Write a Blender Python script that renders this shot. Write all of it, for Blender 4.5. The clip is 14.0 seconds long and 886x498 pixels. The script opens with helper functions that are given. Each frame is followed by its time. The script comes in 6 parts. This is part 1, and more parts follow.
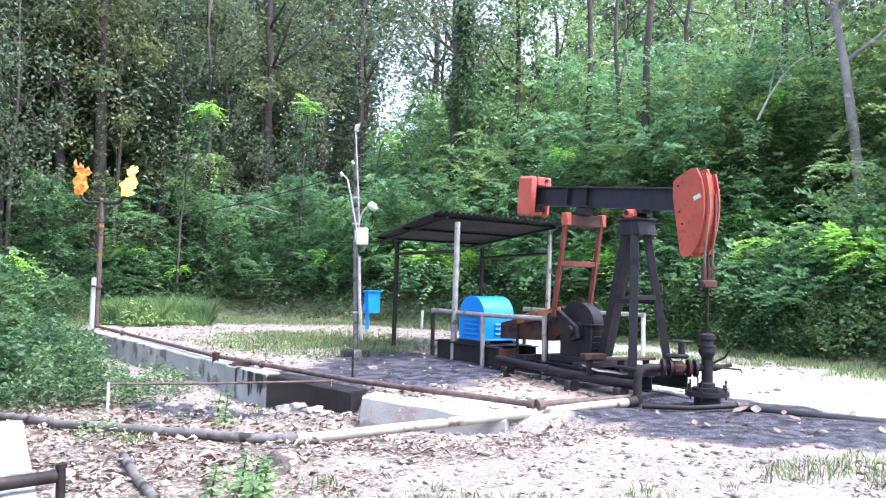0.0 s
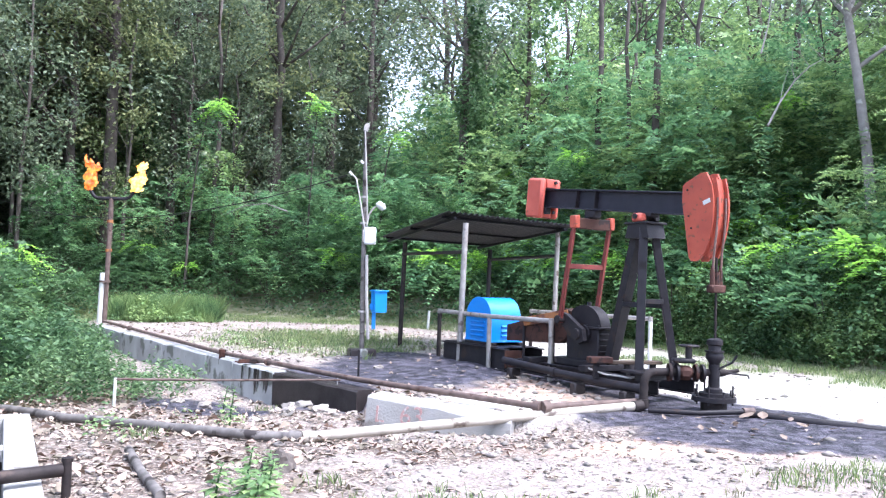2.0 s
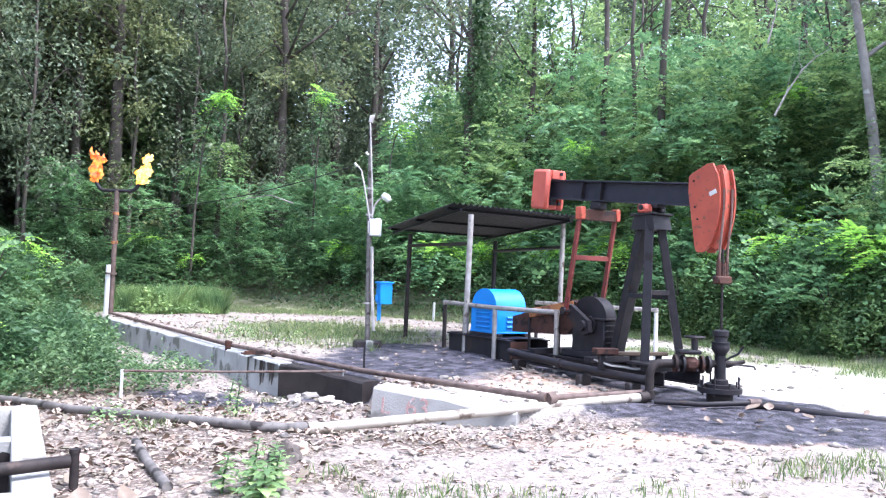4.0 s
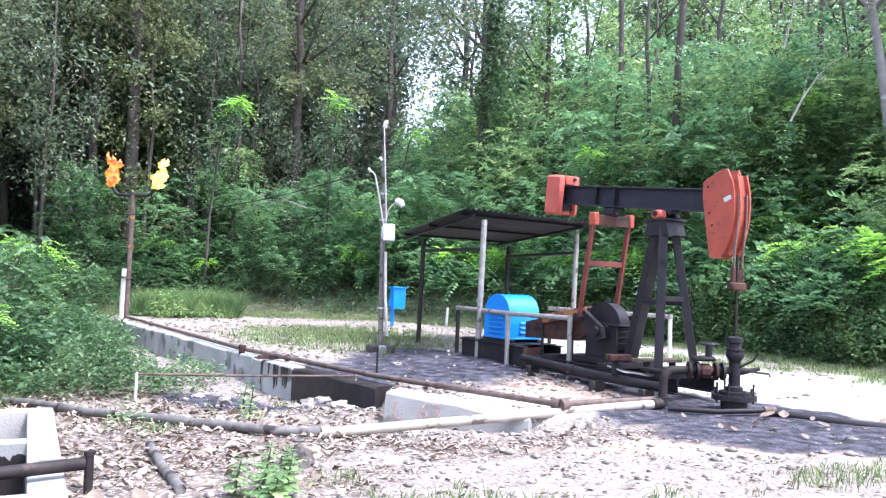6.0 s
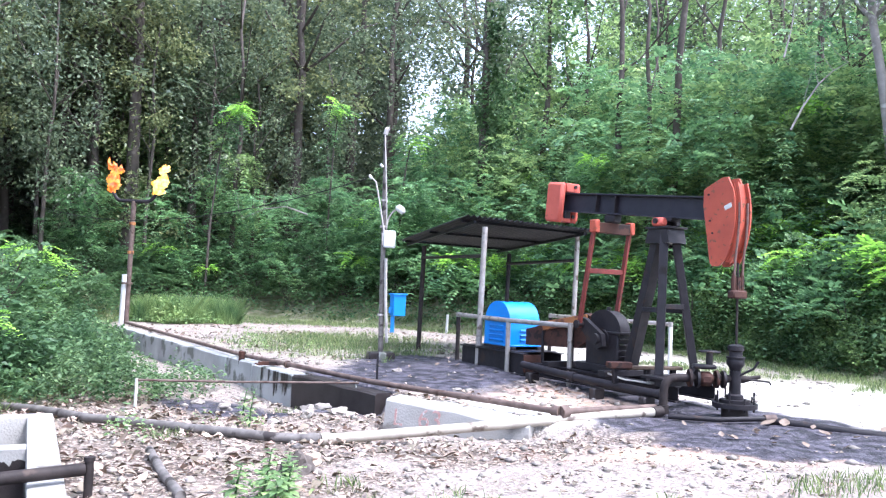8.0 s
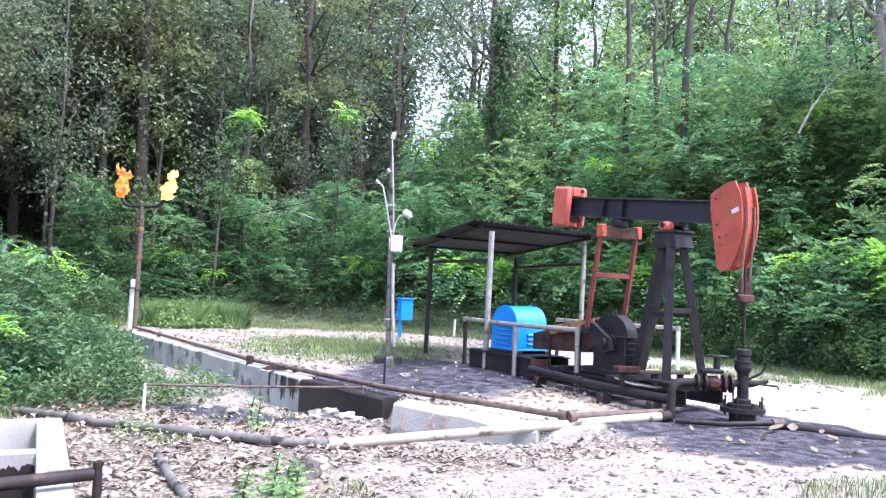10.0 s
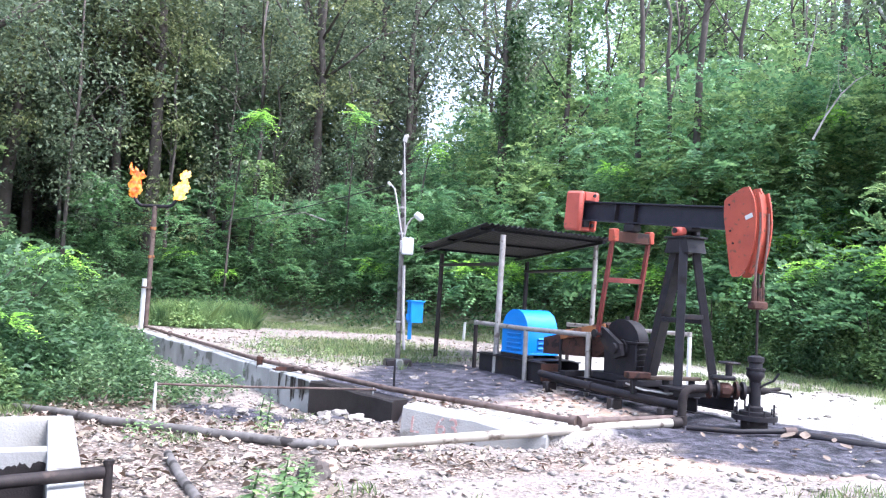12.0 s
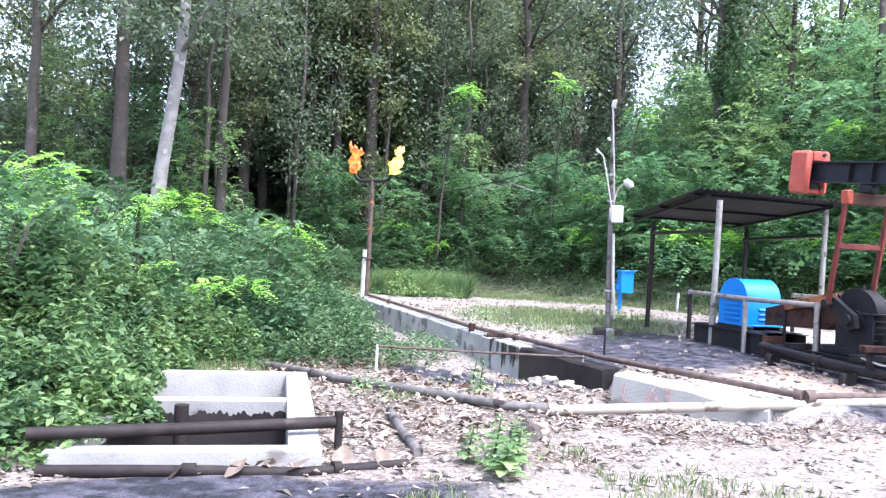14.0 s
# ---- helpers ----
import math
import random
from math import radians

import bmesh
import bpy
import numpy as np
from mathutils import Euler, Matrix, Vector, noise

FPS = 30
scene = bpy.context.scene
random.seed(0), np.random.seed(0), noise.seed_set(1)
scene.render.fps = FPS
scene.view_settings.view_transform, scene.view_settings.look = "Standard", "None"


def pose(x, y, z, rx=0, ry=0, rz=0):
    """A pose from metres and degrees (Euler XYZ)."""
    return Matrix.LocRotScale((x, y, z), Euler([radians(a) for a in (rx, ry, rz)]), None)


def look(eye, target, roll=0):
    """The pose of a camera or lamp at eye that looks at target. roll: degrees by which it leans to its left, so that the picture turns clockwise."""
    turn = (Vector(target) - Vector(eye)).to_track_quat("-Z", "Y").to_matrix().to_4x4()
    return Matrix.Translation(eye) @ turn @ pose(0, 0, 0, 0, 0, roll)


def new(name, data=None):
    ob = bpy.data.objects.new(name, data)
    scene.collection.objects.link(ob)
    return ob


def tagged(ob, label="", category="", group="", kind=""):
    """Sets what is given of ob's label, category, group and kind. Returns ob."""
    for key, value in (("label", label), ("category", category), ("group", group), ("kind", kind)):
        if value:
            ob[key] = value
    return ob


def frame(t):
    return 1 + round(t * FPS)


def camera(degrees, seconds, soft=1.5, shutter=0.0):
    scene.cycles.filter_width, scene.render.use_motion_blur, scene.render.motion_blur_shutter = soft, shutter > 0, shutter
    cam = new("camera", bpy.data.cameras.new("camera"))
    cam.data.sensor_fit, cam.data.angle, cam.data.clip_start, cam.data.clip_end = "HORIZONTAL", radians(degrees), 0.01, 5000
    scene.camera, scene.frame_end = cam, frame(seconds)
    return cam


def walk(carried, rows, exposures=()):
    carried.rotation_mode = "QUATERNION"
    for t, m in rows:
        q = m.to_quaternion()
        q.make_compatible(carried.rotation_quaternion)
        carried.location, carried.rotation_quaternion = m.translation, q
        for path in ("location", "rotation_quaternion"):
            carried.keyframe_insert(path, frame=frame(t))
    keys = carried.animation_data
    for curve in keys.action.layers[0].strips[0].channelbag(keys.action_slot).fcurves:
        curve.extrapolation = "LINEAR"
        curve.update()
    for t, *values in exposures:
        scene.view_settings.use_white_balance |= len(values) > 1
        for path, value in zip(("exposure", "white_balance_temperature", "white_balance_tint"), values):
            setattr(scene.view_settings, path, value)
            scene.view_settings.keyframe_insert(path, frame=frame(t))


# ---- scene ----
EXPOSURE = 1.57
cam = camera(57.84, 14.0, soft=1.25)
PATH = [
    # seconds, x, y, z, turn x, turn y, turn z
    (0, 0, 0, 1.6, 92.33, -1, 0),
    (0.5, -0.004, -0.003, 1.601, 92.6, -1.2, 0.18),
    (1, -0.002, -0.001, 1.602, 92.42, -1.35, 0.51),
    (1.5, -0.006, 0.001, 1.603, 92.62, -1.8, 0.44),
    (2, -0.007, 0.005, 1.598, 92.37, -1.92, 0.49),
    (2.5, -0.012, 0.007, 1.597, 91.72, -1.9, 0.55),
    (5, -0.012, 0.017, 1.6, 91.86, -1.99, 1.49),
    (5.5, -0.012, 0.009, 1.595, 92.12, -2.09, 1.82),
    (6, -0.005, 0.005, 1.597, 92.1, -2.09, 1.82),
    (6.5, -0.01, 0.008, 1.596, 92.26, -2.42, 1.53),
    (7, -0.007, 0.009, 1.596, 92.29, -2.36, 1.83),
    (7.5, -0.013, 0.005, 1.595, 92.47, -2.29, 1.82),
    (10, -0.003, -0.019, 1.604, 92.86, -2.2, 2.36),
    (10.5, -0.001, -0.023, 1.598, 93.54, -2.5, 2.89),
    (11, -0.005, -0.011, 1.601, 93.09, -2.44, 2.66),
    (11.5, -0.011, -0.008, 1.595, 92.83, -2.6, 2.7),
    (12, -0.02, -0.005, 1.601, 93.05, -2.89, 3.06),
    (12.5, -0.02, -0.01, 1.592, 93.23, -2.77, 3.9),
    (13, -0.032, -0.02, 1.589, 92.89, -3.05, 5.36),
    (13.5, -0.016, -0.038, 1.574, 91.73, -2.95, 10.22),
    (14, -0.018, -0.066, 1.547, 90.29, -2.69, 17.85)]
walk(cam, [(r[0], pose(*r[1:])) for r in PATH], exposures=[(0.0, EXPOSURE, 5650, 15), (14.0, EXPOSURE, 5650, 15)])

# ---- world and sun: bright hazy sky, high soft sun ----
world = bpy.data.worlds.new("world")
scene.world = world
world.use_nodes = True
wn, wl = world.node_tree.nodes, world.node_tree.links
sky = wn.new("ShaderNodeTexSky")
sky.sky_type, sky.sun_disc = "NISHITA", False
sky.sun_elevation, sky.sun_rotation = radians(63), radians(114)
sky.air_density, sky.dust_density = 1.0, 3.0
haze = wn.new("ShaderNodeHueSaturation")
haze.inputs["Saturation"].default_value = 0.6
wl.new(sky.outputs[0], haze.inputs["Color"])
wl.new(haze.outputs[0], wn["Background"].inputs["Color"])
wn["Background"].inputs["Strength"].default_value = 0.26
sun = new("sun", bpy.data.lights.new("sun", "SUN"))
sun.data.energy, sun.data.angle, sun.data.color = 2.2, radians(16), (1.0, 0.97, 0.92)
SUN_AZ, SUN_EL = radians(114), radians(63)   # azimuth from +y towards +x
sd = Vector((math.sin(SUN_AZ) * math.cos(SUN_EL), math.cos(SUN_AZ) * math.cos(SUN_EL), math.sin(SUN_EL)))
sun.matrix_world = look(sd * 60, (0, 0, 0))

# ---- materials ----
def material(name, c1, c2, rough=0.7, metal=0.0, scale=6.0, stain=None, stain_at=0.58, stain_scale=2.0, bump=0.15, fine=60.0,
             island=0.0, per_object=0.0, translucent=0.0, spec=0.5):
    """Two tones mixed by coarse and fine noise, an optional stain with an edge of its own, and fine relief."""
    m = bpy.data.materials.new(name)
    m.use_nodes = True
    n, l = m.node_tree.nodes, m.node_tree.links
    b = n["Principled BSDF"]
    co = n.new("ShaderNodeTexCoord")
    def tex(s, detail=4.0):
        t = n.new("ShaderNodeTexNoise")
        t.inputs["Scale"].default_value, t.inputs["Detail"].default_value = s, detail
        l.new(co.outputs["Object"], t.inputs["Vector"])
        return t
    def mix(fac, a, c):
        x = n.new("ShaderNodeMix")
        x.data_type = "RGBA"
        if fac is not None:
            l.new(fac, x.inputs["Factor"])
        for sock, v in ((x.inputs[6], a), (x.inputs[7], c)):
            if isinstance(v, tuple):
                sock.default_value = (*v, 1)
            else:
                l.new(v, sock)
        return x.outputs[2]
    def ramp(src, lo, hi):
        r = n.new("ShaderNodeMapRange")
        r.inputs["From Min"].default_value, r.inputs["From Max"].default_value = lo, hi
        l.new(src, r.inputs["Value"])
        return r.outputs[0]
    col = mix(ramp(tex(scale).outputs[0], 0.32, 0.68), c1, c2)
    if stain:
        col = mix(ramp(tex(stain_scale, 7.0).outputs[0], stain_at, stain_at + 0.07), col, stain)
    if island or per_object:
        src = n.new("ShaderNodeNewGeometry").outputs["Random Per Island"] if island else n.new("ShaderNodeObjectInfo").outputs["Random"]
        hs = n.new("ShaderNodeHueSaturation")
        amt = island or per_object
        r = n.new("ShaderNodeMapRange")
        r.inputs["To Min"].default_value, r.inputs["To Max"].default_value = 1 - amt, 1 + amt
        l.new(src, r.inputs["Value"])
        l.new(r.outputs[0], hs.inputs["Value"])
        r2 = n.new("ShaderNodeMapRange")
        r2.inputs["To Min"].default_value, r2.inputs["To Max"].default_value = 0.5 + 0.045 * amt, 0.5 - 0.045 * amt
        l.new(src, r2.inputs["Value"])
        l.new(r2.outputs[0], hs.inputs["Hue"])
        l.new(col, hs.inputs["Color"])
        col = hs.outputs[0]
    l.new(col, b.inputs["Base Color"])
    b.inputs["Metallic"].default_value = metal
    b.inputs["Specular IOR Level"].default_value = spec
    f = tex(fine)
    rr = n.new("ShaderNodeMapRange")
    rr.inputs["To Min"].default_value, rr.inputs["To Max"].default_value = max(0.05, rough - 0.15), min(1.0, rough + 0.15)
    l.new(f.outputs[0], rr.inputs["Value"])
    l.new(rr.outputs[0], b.inputs["Roughness"])
    if bump:
        bp = n.new("ShaderNodeBump")
        bp.inputs["Strength"].default_value, bp.inputs["Distance"].default_value = bump, 0.02
        l.new(f.outputs[0], bp.inputs["Height"])
        l.new(bp.outputs[0], b.inputs["Normal"])
    if translucent:
        tr = n.new("ShaderNodeBsdfTranslucent")
        l.new(col, tr.inputs["Color"])
        ms = n.new("ShaderNodeMixShader")
        ms.inputs[0].default_value = translucent
        l.new(b.outputs[0], ms.inputs[1])
        l.new(tr.outputs[0], ms.inputs[2])
        l.new(ms.outputs[0], n["Material Output"].inputs["Surface"])
    return m


def leaf_material(name, c1, c2, amt=0.5, tr=0.35):
    return material(name, c1, c2, rough=0.5, scale=1.3, island=amt, translucent=tr, bump=0.0, spec=0.35)


M = {}
M["red"] = material("weathered_red_paint", (0.37, 0.075, 0.042), (0.28, 0.055, 0.034), 0.55, scale=4, stain=(0.15, 0.06, 0.035), stain_at=0.60, stain_scale=16, fine=90, spec=0.3)
M["darkred"] = material("grimy_dark_red_paint", (0.17, 0.034, 0.026), (0.11, 0.024, 0.02), 0.55, scale=5, stain=(0.045, 0.02, 0.016), stain_at=0.6, stain_scale=9, spec=0.3)
M["coral"] = material("faded_coral_paint", (0.47, 0.10, 0.07), (0.37, 0.075, 0.052), 0.55, scale=4, stain=(0.20, 0.07, 0.045), stain_at=0.63, stain_scale=13, spec=0.3)
M["black_steel"] = material("oily_black_steel", (0.0149, 0.0134, 0.0158), (0.0248, 0.0214, 0.0238), 0.5, scale=7, stain=(0.0347, 0.0223, 0.0174), stain_at=0.62, stain_scale=4, spec=0.18)
M["navy"] = material("dark_navy_beam_paint", (0.0186, 0.018, 0.026), (0.0279, 0.026, 0.0341), 0.45, scale=6, stain=(0.0434, 0.0341, 0.0341), stain_at=0.66, stain_scale=5, spec=0.18)
M["greysteel"] = material("dark_grey_painted_steel", (0.0245, 0.0216, 0.0245), (0.0172, 0.0147, 0.0167), 0.5, scale=6, stain=(0.0122, 0.00858, 0.00734), stain_at=0.62, stain_scale=3, spec=0.18)
M["rust"] = material("rusty_orange_sheet", (0.336, 0.136, 0.04), (0.24, 0.088, 0.032), 0.7, scale=5, stain=(0.128, 0.048, 0.024), stain_at=0.56, stain_scale=4)
M["brown"] = material("brown_rusted_sheet", (0.072, 0.032, 0.022), (0.048, 0.022, 0.017), 0.7, scale=5, stain=(0.02, 0.013, 0.012), stain_at=0.52, stain_scale=7, spec=0.2)
M["blue"] = material("bright_blue_enamel", (0.0096, 0.216, 0.624), (0.012, 0.176, 0.544), 0.4, scale=3, stain=(0.024, 0.128, 0.336), stain_at=0.7, stain_scale=6, bump=0.05)
M["galv"] = material("worn_galvanised_pipe", (0.32, 0.296, 0.272), (0.224, 0.2, 0.184), 0.5, metal=0.25, scale=9, stain=(0.096, 0.072, 0.056), stain_at=0.6, stain_scale=7)
M["darkgalv"] = material("stained_dark_pipe", (0.018, 0.014, 0.014), (0.034, 0.027, 0.025), 0.6, scale=8, stain=(0.06, 0.043, 0.036), stain_at=0.62, stain_scale=6, spec=0.15)
M["whitepipe"] = material("pale_weathered_pipe", (0.36, 0.32, 0.265), (0.27, 0.235, 0.19), 0.6, scale=5, stain=(0.09, 0.066, 0.05), stain_at=0.59, stain_scale=5)
M["greypipe"] = material("grey_scaled_pipe", (0.085, 0.076, 0.07), (0.17, 0.152, 0.14), 0.65, scale=7, stain=(0.03, 0.024, 0.022), stain_at=0.56, stain_scale=5, spec=0.3)
M["rustpipe"] = material("brown_rust_pipe", (0.075, 0.052, 0.044), (0.14, 0.10, 0.084), 0.65, scale=8, stain=(0.06, 0.034, 0.026), stain_at=0.58, stain_scale=6, spec=0.25)
M["whitepaint"] = material("chalky_white_paint", (0.54, 0.533, 0.511), (0.461, 0.454, 0.432), 0.6, scale=6, stain=(0.23, 0.202, 0.173), stain_at=0.68, stain_scale=8)
M["concrete"] = material("grey_concrete", (0.36, 0.36, 0.345), (0.22, 0.222, 0.21), 0.88, scale=1.4, stain=(0.115, 0.118, 0.10), stain_at=0.57, stain_scale=2.2, bump=0.4, fine=40)
M["paleconcrete"] = material("pale_concrete", (0.30, 0.288, 0.27), (0.225, 0.214, 0.198), 0.88, scale=2.2, stain=(0.135, 0.12, 0.105), stain_at=0.6, stain_scale=2.5, bump=0.35, fine=40)
M["oilwall"] = material("oil_blackened_concrete", (0.022, 0.018, 0.018), (0.04, 0.034, 0.033), 0.35, scale=4, bump=0.2, spec=0.18)
M["wood"] = material("weathered_plank", (0.0864, 0.0576, 0.036), (0.0612, 0.0396, 0.027), 0.8, scale=10, stain=(0.0216, 0.0162, 0.0126), stain_at=0.6)
M["roof"] = material("black_corrugated_sheet", (0.0046, 0.0046, 0.0078), (0.0072, 0.0068, 0.0105), 0.55, scale=3, stain=(0.011, 0.0085, 0.009), stain_at=0.68, spec=0.2)
M["cable"] = material("grey_cable_sheath", (0.4, 0.376, 0.352), (0.288, 0.264, 0.248), 0.6, scale=8)
M["box"] = material("pale_grey_plastic", (0.544, 0.552, 0.576), (0.48, 0.488, 0.512), 0.5, scale=5)
M["rope"] = material("greasy_wire_rope", (0.17, 0.09, 0.07), (0.1, 0.06, 0.05), 0.6, scale=30)
M["redmark"] = material("faded_red_lettering", (0.30, 0.16, 0.14), (0.36, 0.24, 0.22), 0.8, scale=14, stain=(0.38, 0.36, 0.34), stain_at=0.54, stain_scale=18)
M["bark"] = material("grey_brown_bark", (0.0863, 0.069, 0.0585), (0.0562, 0.045, 0.039), 0.9, scale=4, stain=(0.128, 0.109, 0.0938), stain_at=0.6, stain_scale=2.5, bump=0.8, fine=18)
M["palebark"] = material("pale_lichen_bark", (0.29, 0.265, 0.25), (0.16, 0.14, 0.13), 0.9, scale=3, stain=(0.38, 0.36, 0.34), stain_at=0.58, stain_scale=3, bump=0.8, fine=18)
M["teak"] = leaf_material("dark_teak_leaf", (0.095, 0.14, 0.095), (0.20, 0.245, 0.14), 0.45, 0.45)
M["olive"] = leaf_material("olive_green_leaf", (0.12, 0.16, 0.08), (0.245, 0.27, 0.12), 0.45, 0.45)
M["frond"] = leaf_material("feathery_green_leaf", (0.09, 0.20, 0.105), (0.225, 0.385, 0.16), 0.45, 0.45)
M["lime"] = leaf_material("lime_young_leaf", (0.29, 0.56, 0.09), (0.36, 0.62, 0.12), 0.35, 0.5)
M["shrub"] = leaf_material("shrub_leaf", (0.075, 0.15, 0.07), (0.16, 0.265, 0.105), 0.5, 0.4)
M["thicket"] = leaf_material("thicket_leaf", (0.07, 0.135, 0.055), (0.165, 0.26, 0.09), 0.5, 0.4)
M["weed"] = leaf_material("grey_green_weed_leaf", (0.07, 0.135, 0.058), (0.15, 0.235, 0.10), 0.5, 0.4)
# pale green of weeds and grass; on right-hand crowns it paints in brighter light
M["sunlit"] = leaf_material("sunlit_light_green_leaf", (0.145, 0.25, 0.105), (0.31, 0.43, 0.165), 0.45, 0.45)
# leaf green darkened to carry the shade under the trees on the left
M["deep"] = leaf_material("shade_darkened_leaf", (0.045, 0.10, 0.046), (0.11, 0.195, 0.078), 0.5, 0.4)
M["grass"] = leaf_material("grass_blade", (0.13, 0.205, 0.075), (0.25, 0.295, 0.135), 0.5, 0.4)
M["drygrass"] = leaf_material("half_dry_grass_blade", (0.19, 0.20, 0.11), (0.31, 0.27, 0.18), 0.5, 0.4)
M["litter"] = material("dry_leaf_litter", (0.19, 0.137, 0.10), (0.355, 0.288, 0.228), 0.8, scale=2.0, island=0.6, bump=0.0)
M["stone"] = material("limestone_chip", (0.29, 0.255, 0.22), (0.19, 0.165, 0.145), 0.9, scale=5, island=0.3, bump=0.4)
M["dryleaf"] = material("tan_dry_leaf", (0.27, 0.205, 0.155), (0.16, 0.115, 0.085), 0.7, scale=12, bump=0.1, translucent=0.2)


def flame_material(name, deep, bright, strength):
    m = bpy.data.materials.new(name)
    m.use_nodes = True
    n, l = m.node_tree.nodes, m.node_tree.links
    co, t = n.new("ShaderNodeTexCoord"), n.new("ShaderNodeTexNoise")
    t.inputs["Scale"].default_value = 6.0
    l.new(co.outputs["Object"], t.inputs["Vector"])
    r = n.new("ShaderNodeValToRGB")
    r.color_ramp.elements[0].position, r.color_ramp.elements[0].color = 0.38, (*deep, 1)
    r.color_ramp.elements[1].position, r.color_ramp.elements[1].color = 0.60, (*bright, 1)
    l.new(t.outputs[0], r.inputs[0])
    b = n["Principled BSDF"]
    b.inputs["Base Color"].default_value = (0.2, 0.05, 0.01, 1)
    l.new(r.outputs[0], b.inputs["Emission Color"])
    b.inputs["Emission Strength"].default_value = strength
    return m


M["flame"] = flame_material("gas_flame", (1.0, 0.40, 0.03), (1.0, 0.72, 0.22), 0.95)
M["flame_orange"] = flame_material("orange_gas_flame", (0.75, 0.07, 0.01), (1.0, 0.36, 0.04), 0.6)


# ---- mesh helpers ----
def thing(name, m, label, category, group="", kind=""):
    ob = new(name)
    ob.matrix_world = m
    return tagged(ob, label, category, group, kind)


def mesh_object(name, bm, mat, parent=None, label="", smooth=None):
    me = bpy.data.meshes.new(name)
    bmesh.ops.recalc_face_normals(bm, faces=bm.faces)
    bm.to_mesh(me)
    bm.free()
    if smooth is not None:
        me.shade_smooth()
        me.set_sharp_from_angle(angle=radians(smooth))
    me.materials.append(mat)
    ob = new(name, me)
    ob.parent = parent
    return tagged(ob, label)


def part(name, bm, mat, parent, label="", smooth=40):
    return mesh_object(name, bm, mat, parent, label, smooth)


def box(bm, c, size, rot=None, bevel=0.006):
    m = Matrix.Translation(c) @ (rot if rot is not None else Matrix()) @ Matrix.Diagonal((*size, 1))
    r = bmesh.ops.create_cube(bm, size=1.0, matrix=m)
    if bevel:
        edges = list({e for v in r["verts"] for e in v.link_edges})
        bmesh.ops.bevel(bm, geom=edges, offset=bevel, segments=1, affect="EDGES", profile=0.5)
    return bm


def bar(bm, a, b, w, h, bevel=0.005, up=(0, 0, 1)):
    """A straight rectangular bar from a to b."""
    a, b = Vector(a), Vector(b)
    d = (b - a).normalized()
    u = Vector(up)
    s = d.cross(u)
    if s.length < 1e-4:
        s = d.cross(Vector((1, 0, 0)))
    s.normalize()
    u = s.cross(d)
    rot = Matrix((d, s, u)).transposed().to_4x4()
    return box(bm, (a + b) / 2, ((b - a).length, w, h), rot, bevel)


def tube(bm, pts, r, n=10, cap=True):
    """A round pipe along a line of points; r is one radius or one for each point."""
    pts = [Vector(p) for p in pts]
    rs = r if isinstance(r, (list, tuple)) else [r] * len(pts)
    rings, side = [], None
    for i, p in enumerate(pts):
        d = (pts[min(i + 1, len(pts) - 1)] - pts[max(i - 1, 0)]).normalized()
        if side is None:
            side = d.cross(Vector((0, 0, 1)))
            if side.length < 0.05:
                side = d.cross(Vector((1, 0, 0)))
        side = (side - d * side.dot(d)).normalized()
        up = d.cross(side)
        rings.append([bm.verts.new(p + rs[i] * (math.cos(a) * side + math.sin(a) * up)) for a in (2 * math.pi * k / n for k in range(n))])
    for a, b in zip(rings, rings[1:]):
        for k in range(n):
            bm.faces.new((a[k], a[(k + 1) % n], b[(k + 1) % n], b[k]))
    if cap:
        bm.faces.new(rings[0][::-1])
        bm.faces.new(rings[-1])
    return bm


def bend(pts, radius=0.1, steps=5):
    """Rounds the inner corners of a line of points."""
    pts = [Vector(p) for p in pts]
    out = [pts[0]]
    for a, b, c in zip(pts, pts[1:], pts[2:]):
        p, q = b + (a - b).normalized() * radius, b + (c - b).normalized() * radius
        out += [p.lerp(b, k / steps).lerp(b.lerp(q, k / steps), k / steps) for k in range(steps + 1)]
    return out + [pts[-1]]


def prism(bm, outline, depth, m=None):
    """An outline in x, z, made thick along y (centred)."""
    m = m if m is not None else Matrix()
    a = [bm.verts.new(m @ Vector((x, -depth / 2, z))) for x, z in outline]
    b = [bm.verts.new(m @ Vector((x, depth / 2, z))) for x, z in outline]
    bm.faces.new(a)
    bm.faces.new(b[::-1])
    for i in range(len(a)):
        j = (i + 1) % len(a)
        bm.faces.new((a[j], a[i], b[i], b[j]))
    return bm


def ibeam(bm, a, b, w, h, t=0.02):
    """A rolled I-beam from a to b: two flanges and a web."""
    up = Vector((0, 0, 1))
    d = (Vector(b) - Vector(a)).normalized()
    s = d.cross(up).normalized()
    u = s.cross(d)
    for k in (-1, 1):
        bar(bm, Vector(a) + u * k * (h / 2 - t / 2), Vector(b) + u * k * (h / 2 - t / 2), w, t, 0.003)
    bar(bm, Vector(a), Vector(b), t, h - 2 * t - 0.002, 0)
    return bm


def BM():
    return bmesh.new()


def rows_mesh(name, verts, faces, mat):
    """A large mesh from arrays: verts (n, 3) and quads or triangles (m, k)."""
    me = bpy.data.meshes.new(name)
    verts, faces = np.asarray(verts, np.float32), np.asarray(faces, np.int32)
    k = faces.shape[1]
    me.vertices.add(len(verts))
    me.vertices.foreach_set("co", verts.ravel())
    me.loops.add(faces.size)
    me.loops.foreach_set("vertex_index", faces.ravel())
    me.polygons.add(len(faces))
    me.polygons.foreach_set("loop_start", np.arange(0, faces.size, k, dtype=np.int32))
    me.update(calc_edges=True)
    me.validate()
    me.materials.append(mat)
    return me


